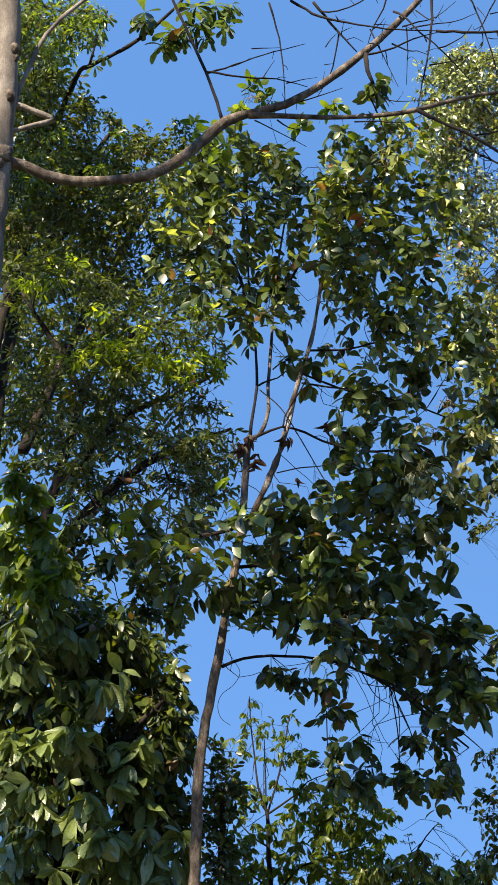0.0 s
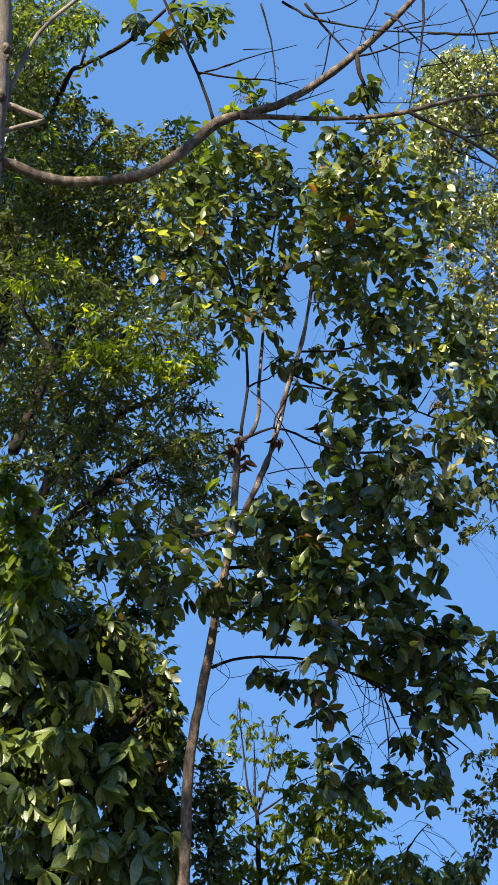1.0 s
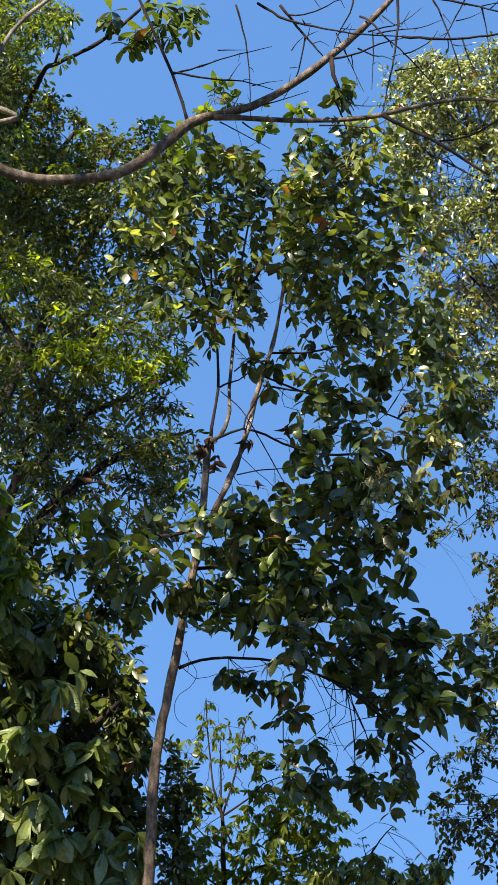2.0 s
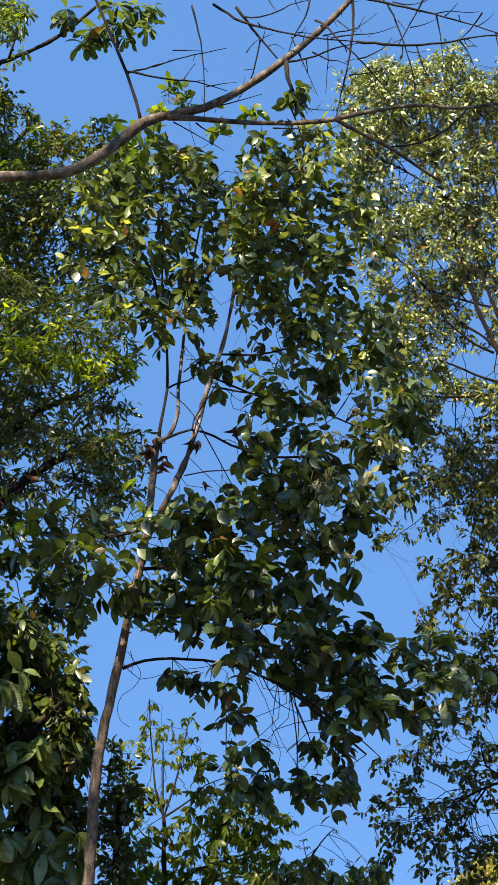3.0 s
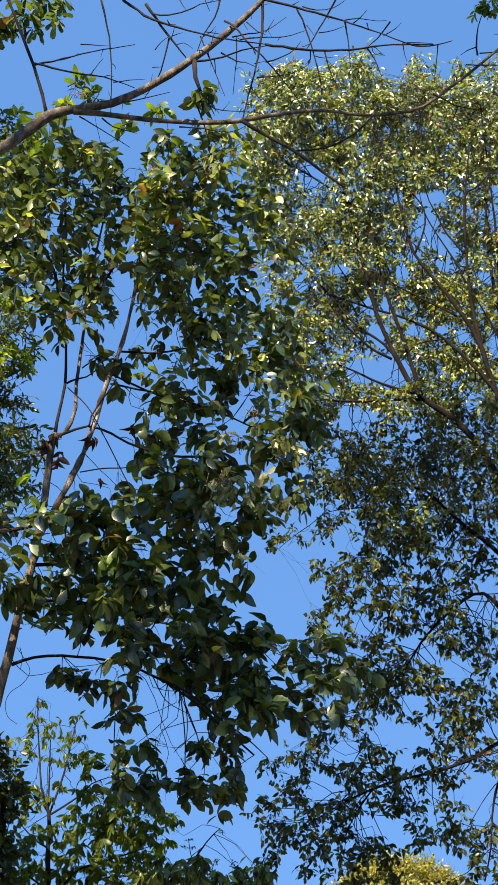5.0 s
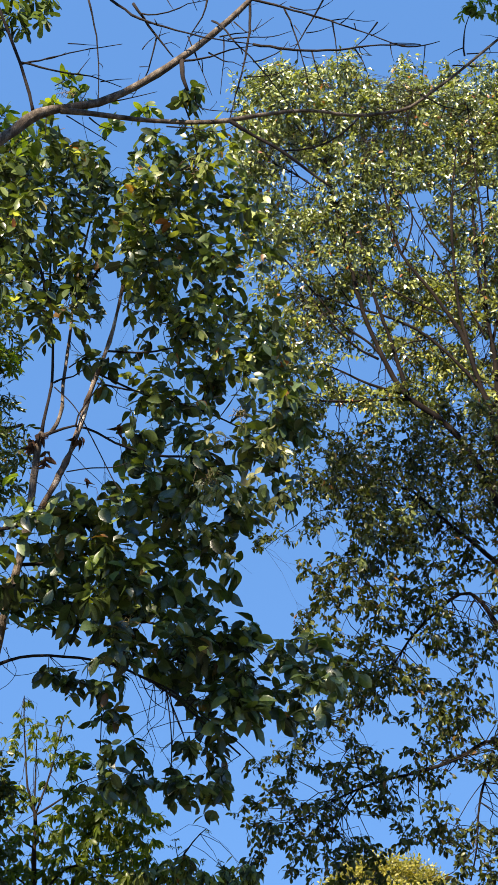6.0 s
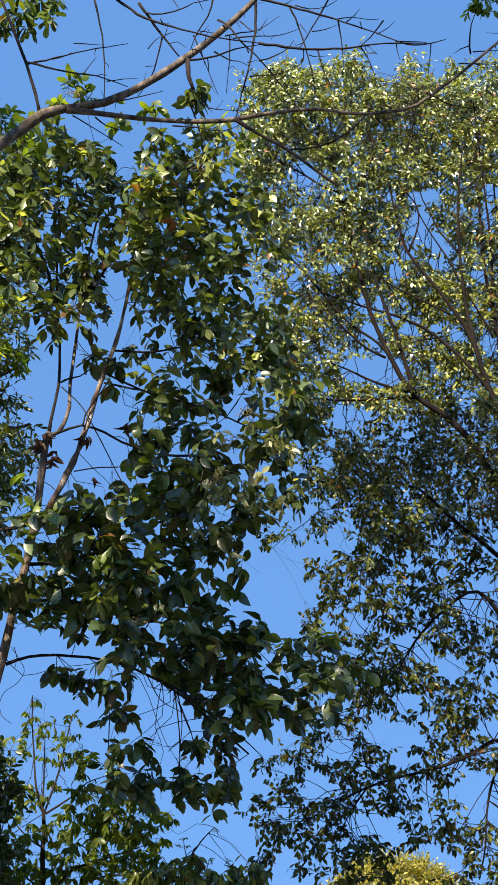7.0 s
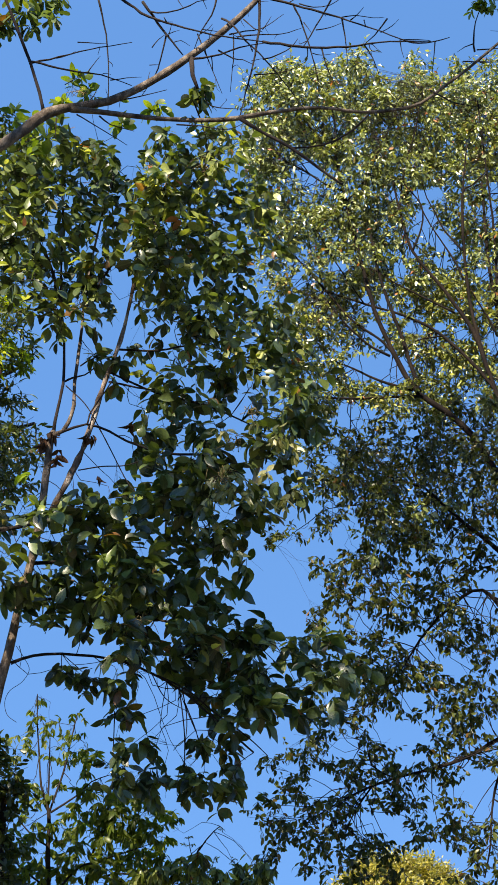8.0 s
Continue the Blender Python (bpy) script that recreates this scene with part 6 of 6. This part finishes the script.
    piece = leaf_material("olive_leaf_single", GREEN_OLIVE, 0.2, 0.3, 0.9, pieces=True)
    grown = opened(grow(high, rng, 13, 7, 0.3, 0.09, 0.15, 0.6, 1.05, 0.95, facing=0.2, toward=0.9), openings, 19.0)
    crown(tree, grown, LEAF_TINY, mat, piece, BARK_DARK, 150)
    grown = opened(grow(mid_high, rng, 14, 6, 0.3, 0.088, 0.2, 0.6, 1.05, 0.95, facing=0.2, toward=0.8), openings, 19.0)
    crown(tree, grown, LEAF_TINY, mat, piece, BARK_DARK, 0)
    grown = opened(grow(mid_low, rng, 14, 6, 0.3, 0.088, 0.2, 0.6, 1.05, 0.95, facing=0.2, toward=0.7), openings, 19.0)
    crown(tree, grown, LEAF_TINY, forest, forest_piece, BARK_DARK, 100)
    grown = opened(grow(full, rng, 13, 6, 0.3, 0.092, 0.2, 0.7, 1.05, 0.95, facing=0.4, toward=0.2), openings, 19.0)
    # belly shade comes from this darker leaf colour
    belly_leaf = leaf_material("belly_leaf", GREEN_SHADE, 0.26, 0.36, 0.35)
    crown(tree, grown, LEAF_TINY, belly_leaf, belly_leaf, BARK_DARK, 0, "green leaves darkened in colour for shade")
    # clumps in the crest's olive, to paint sunlit spots lower down
    sunny = [(4.4, 18.33, 8.98, 0.17), (4.74, 18.45, 8.96, 0.17), (4.28, 18.67, 8.77, 0.12), (4.27, 18.16, 8.3, 0.09), (4.86, 17.97, 8.9, 0.17), (4.46, 18.31, 8.65, 0.17), (5.45, 18.39, 9.14, 0.17), (5.17, 18.46, 8.66, 0.17), (5.93, 17.83, 10.45, 0.17), (6.11, 17.93, 10.17, 0.17), (3.8, 18.78, 9.45, 0.09), (3.67, 18.56, 11.18, 0.11), (3.53, 18.44, 11.38, 0.11)]
    grown = grow(sunny, rng, 9, 6, 0.2, 0.1, 0.2, 0.5, 1.0, 0.95, toward=0.5)
    crown(tree, grown, LEAF_TINY, mat, piece, BARK_DARK, 0, "olive leaves coloured as sunlit")
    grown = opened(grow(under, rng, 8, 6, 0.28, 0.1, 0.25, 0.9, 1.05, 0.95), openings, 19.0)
    # waist and skirt leaves are darkened in colour as shade
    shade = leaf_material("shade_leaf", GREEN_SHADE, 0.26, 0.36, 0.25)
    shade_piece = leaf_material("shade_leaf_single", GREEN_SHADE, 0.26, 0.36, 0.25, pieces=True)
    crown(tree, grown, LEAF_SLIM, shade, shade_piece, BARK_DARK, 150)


spreading_tree()


def far_tree():
    rng = np.random.default_rng(81)
    tree = thing("far_tree", (10.23, 42.80, 0), "distant round-topped tree with fine yellow-green leaves", "tree")
    trunk = stem("trunk", [(10.23, 42.8, -0.05, 0.267), (10.38, 42.76, 3.97, 0.201), (10.52, 42.72, 6.65, 0.118), (10.53, 42.72, 7.58, 0.051)], BARK_DARK, tree, rng, 8)
    clumps = [(9.24, 42.12, 7.47, 0.5), (10.22, 44.23, 8.02, 0.52), (10.44, 42.33, 7.76, 0.5), (11.29, 43.1, 7.8, 0.51), (12.14, 44.07, 7.71, 0.52), (10.23, 41.55, 7.11, 0.49), (9.42, 41.55, 6.95, 0.49), (11.36, 42.84, 7.14, 0.51), (8.94, 42.28, 7.03, 0.5), (11.77, 41.38, 6.89, 0.49), (10.08, 41.07, 6.46, 0.48), (9.04, 41.36, 6.33, 0.48), (11.61, 42.67, 6.51, 0.51)]
    branchlets(tree, [trunk], clumps, BARK_DARK, rng, 0.02)
    grown = grow(clumps, rng, 150, 8, 0.45, 0.12, 0.1, 0.0, 0.95, 0.9, lift=0.9)
    mat = leaf_material("yellow_leaf", GREEN_YELLOW, 0.3)
    crown(tree, grown, LEAF_TINY, mat, mat, BARK_DARK, 0)


far_tree()


# ---------------------------------------------------------------- unseen canopy added overhead to shade the clearing
def shade_canopy():
    rng = np.random.default_rng(91)
    tree = thing("shade_canopy", (-13.0, -8.0, 0), "unseen high tree added overhead to shade the clearing", "tree")
    stem("trunk", [(-13.0, -8.0, -0.05, 0.6), (-12.8, -7.8, 4, 0.5), (-11.6, -6.0, 9, 0.42), (-9.4, -3.2, 14, 0.3), (-7.4, -0.2, 18.5, 0.16)], BARK_DARK, tree, rng, 12, 0.03, 0.03, step=0.5)
    limbs = []
    for k in range(8):
        w = k * 0.785 + 0.3
        e = (-5.8 + 6.5 * math.cos(w), 2.1 + 6.5 * math.sin(w), 19.8)
        limbs.append(stem("limb", [(-9.4, -3.2, 13.8, 0.18), (-9.4 + 0.4 * (e[0] + 9.4), -3.2 + 0.4 * (e[1] + 3.2), 17.5, 0.11), (*e, 0.03)], BARK_DARK, tree, rng, 6, step=0.5))
    # holes left so that sun falls on chosen spots: x, y, radius
    gaps = [(-6.0, 8.3, 0.95), (-7.2, 8.8, 0.55), (-7.2, 0.4, 0.2), (-4.2, 4.2, 0.8), (-5.4, 4.6, 0.35), (-10.2, -1.2, 0.1), (-11.1, -0.5, 0.1), (-1.8, 7.1, 0.9), (-3.2, 5.0, 0.6), (-8.2, 1.9, 0.5), (-3.2, 7.0, 0.9), (-4.7, 4.7, 0.4), (-6.1, 3.0, 0.3), (-9.9, 1.3, 0.85)]
    clumps = []
    for x, y in rng.uniform(-1, 1, (700, 2)):
        cx, cy = -6.8 + 9.5 * x, 1.2 + 9.6 * y
        if x * x + y * y < 1 and not any(math.hypot(cx - gx, cy - gy) < gr + 0.55 for gx, gy, gr in gaps):
            clumps.append((cx, cy, 20 + rng.uniform(-0.5, 0.5), 0.6))
    # added boughs that shade chosen spots: centre, reach towards light, reach across, clumps
    for cx, cy, along, across, count in ((-0.9, 8.9, 1.0, 2.6, 27), (-6.2, 13.2, 2.4, 0.9, 16), (-11.7, -2.1, 0.3, 0.4, 4), (-12.7, -3.9, 0.3, 0.4, 3), (-5.1, 1.8, 0.4, 0.6, 4), (-6.1, -0.9, 0.9, 0.9, 9)):
        limbs.append(stem("limb", [(-9.4, -3.2, 13.8, 0.18), (-9.4 + 0.55 * (cx + 9.4), -3.2 + 0.55 * (cy + 3.2), 17.5, 0.13), (cx, cy, 19.9, 0.03)], BARK_DARK, tree, rng, 6, step=0.5))
        for u, w in rng.uniform(-0.9, 0.9, (count, 2)):
            clumps.append((cx + along * u * 0.5 + across * w * 0.87, cy + along * u * 0.87 - across * w * 0.5, 20 + rng.uniform(-0.4, 0.4), 0.55))
    branchlets(tree, limbs, clumps, BARK_DARK, rng, 0.03)
    grown = grow(clumps, rng, 8, 6, 0.5, 0.27, 0.1, 0.3, 1.0, 0.6)
    mat = leaf_material("canopy_leaf", GREEN_DARK, 0.25)
    crown(tree, grown, LEAF_TINY, mat, mat, BARK_DARK, 0)


shade_canopy()


def woodland():
    """An unseen thicket added round the rest of the clearing, behind the one who films, to cut stray sky light."""
    rng = np.random.default_rng(95)
    clumps = []
    for k in range(260):
        w = radians(rng.uniform(55, 305))
        far = rng.uniform(13, 19)
        clumps.append((far * math.sin(w), far * math.cos(w), rng.uniform(0.4, 11.5), 1.5))
    (a, mid, tip), pos, axis, nrm, size = grow(clumps, rng, 9, 7, 1.1, 0.6, 0.2, 0.5, 1.0, 0.9)
    v, f, uv = LEAF_TINY
    rot = np.stack([np.cross(axis, nrm), axis, nrm], axis=2)
    pts = np.einsum("nij,vj->nvi", rot, v) * size[:, None, None] + pos[:, None, :]
    me = bpy.data.meshes.new("woodland")
    me.from_pydata(pts.reshape(-1, 3).tolist(), [], (f[None] + (np.arange(len(pos)) * len(v))[:, None, None]).reshape(-1, 4).tolist())
    me.materials.append(leaf_material("thicket_leaf", GREEN_DARK, 0.2))
    tagged(new("woodland", me), "unseen dark green thicket added to cut stray light", "woodland", kind="stuff")


woodland()


# ---------------------------------------------------------------- small hanging things
DRY = leaf_material("dry_leaf", [(0.0, (0.022, 0.011, 0.007)), (0.5, (0.055, 0.024, 0.013)), (1.0, (0.11, 0.052, 0.028))], 0.2, 0.7, 0.2, pieces=True)
CURLED = leaf_template((0.03, 0.16, 0.24, 0.2, 0.12, 0.02), (0, 0.15, 0.4, 0.62, 0.84, 1), 1.1, 0.55, 0.3)


def dead_leaf(x, y, z, turn, size):
    me = leaf_mesh("dead_leaf", CURLED, DRY)
    ob = new("dead_leaf", me)
    ob.matrix_basis = pose(x, y, z, -100, turn * 0.3, turn) @ Matrix.Diagonal((size, size, size, 1))
    return tagged(ob, "curled brown dead leaf caught on the stems", "leaf", "dead leaves")


def ragged_cluster(x, y, z, wide, high, count, seed, label):
    """Dead leaves and shreds of bark hanging together, curled and pointing down."""
    rng = np.random.default_rng(seed)
    whole = thing("dead_leaf_cluster", (x, y, z), label, "dead leaves", "dead leaf clusters")
    for _ in range(count):
        me = leaf_mesh("dead_leaf", CURLED, DRY)
        ob = new("dead_leaf", me)
        ob.parent = whole
        size = rng.uniform(0.08, 0.15)
        ob.matrix_basis = Matrix.Translation((rng.normal(0, 0.4) * wide, rng.uniform(-0.03, 0.03), rng.normal(0.1, 0.35) * high)) @ pose(0, 0, 0, -90 + rng.normal(0, 30), rng.normal(0, 35), rng.uniform(0, 360)) @ Matrix.Diagonal((size * rng.uniform(0.6, 1.0), size, size, 1))


FORKED = "ragged reddish-brown dead leaves caught in the stem fork"
ragged_cluster(-0.09, 13.94, 7.79, 0.06, 0.09, 11, 31, FORKED)
ragged_cluster(0.02, 13.94, 7.86, 0.07, 0.05, 6, 32, FORKED)
ragged_cluster(0.05, 13.94, 7.6, 0.035, 0.14, 8, 33, "dark curled dead leaves hanging against the trunk")
ragged_cluster(0.38, 13.95, 7.85, 0.06, 0.06, 8, 34, "dark curled dead leaves caught on the pale stem")
ragged_cluster(0.81, 13.95, 8.02, 0.04, 0.06, 5, 35, "dark curled dead leaves on a thin branch")
ragged_cluster(0.49, 13.93, 7.42, 0.025, 0.05, 3, 36, "small dead leaves hanging below a bare twig")
for n, (x, y, z, r) in enumerate([(-0.12, 13.66, 9.25, 0.14), (-0.06, 13.56, 9.15, 0.12), (0.9, 13.52, 5.74, 0.14), (1.74, 13.54, 5.44, 0.12), (-0.55, 13.51, 8.35, 0.13), (-1.15, 13.56, 7.25, 0.17)]):
    dead_leaf(x, y, z, (n * 67) % 360, r * 0.75)


def hanging_vine(points, label):
    rng = np.random.default_rng(3)
    path = smooth_path(points, 0.025, 0.02, rng)
    bm = bmesh.new()
    tube(bm, path, 5)
    me = bpy.data.meshes.new("vine")
    bm.to_mesh(me)
    bm.free()
    me.materials.append(TWIG_DARK)
    tagged(new("vine", me), label, "vine", "hanging vines")


hanging_vine([(-0.23, 13.95, 5.64, 0.003), (-0.15, 13.95, 5.53, 0.003), (-0.09, 13.95, 5.41, 0.003), (-0.15, 13.95, 5.29, 0.003), (-0.26, 13.95, 5.2, 0.003), (-0.3, 13.95, 5.09, 0.003), (-0.27, 13.95, 4.97, 0.003), (-0.18, 13.95, 4.9, 0.003)], "thin dark vine dangling from the slender trunk")
hanging_vine([(-0.2, 13.95, 5.64, 0.004), (-0.17, 13.95, 5.54, 0.003), (-0.18, 13.95, 5.43, 0.003)], "short thin vine end dangling from the trunk")
hanging_vine([(0.11, 13.9, 8.41, 0.007), (0.34, 13.9, 8.18, 0.006), (0.57, 13.89, 7.76, 0.006), (0.76, 13.88, 7.39, 0.006), (0.9, 13.87, 7.2, 0.005)], "thin vine strung between the stems")
hanging_vine([(0.28, 13.9, 7.47, 0.007), (0.51, 13.89, 7.52, 0.007), (0.74, 13.88, 7.54, 0.006), (0.91, 13.87, 7.6, 0.005)], "bare thin twig reaching out from the stem")
hanging_vine([(1.33, 13.84, 5.28, 0.007), (1.39, 13.83, 4.79, 0.006), (1.39, 13.83, 4.26, 0.005)], "thin vine hanging from the lower branch")
hanging_vine([(0.73, 13.88, 5.02, 0.006), (0.73, 13.88, 4.69, 0.005)], "thin vine hanging below the leaves")


def seed_cluster(x, y, z, r, seed):
    """A tangle of thin dry seed stalks."""
    rng = np.random.default_rng(seed)
    whole = thing("seed_cluster", (x, y, z), "tangle of dry yellow-brown seed stalks in the leaves", "seed cluster", "seed clusters")
    c = Vector((x, y, z))
    for _ in range(18):
        a = c + Vector(rng.normal(0, 0.3, 3)) * r
        e = a + Vector((rng.normal(0, 0.8), rng.normal(0, 0.5), rng.normal(-0.3, 0.6))) * r
        mid = a.lerp(e, 0.5) + Vector(rng.normal(0, 0.25, 3)) * r
        bm = bmesh.new()
        tube(bm, smooth_path([(*a, 0.004), (*mid, 0.0035), (*e, 0.002)], 0.04), 4)
        part("stalk", bm, STALK, whole)


STALK = bark_material("dry_stalk", (0.10, 0.07, 0.03), (0.19, 0.14, 0.06), (0.30, 0.23, 0.11), 30.0)
for n, (x, y, z, r) in enumerate([(1.67, 13.27, 7.25, 0.14), (1.79, 13.31, 7.66, 0.1), (1.95, 13.26, 7.92, 0.09), (1.49, 13.36, 10.87, 0.11)] + [(0.88, 13.24, 5.7, 0.09), (0.09, 13.28, 11.66, 0.08), (0.23, 13.31, 9.05, 0.08)]):
    seed_cluster(x, y, z, r, 200 + n)
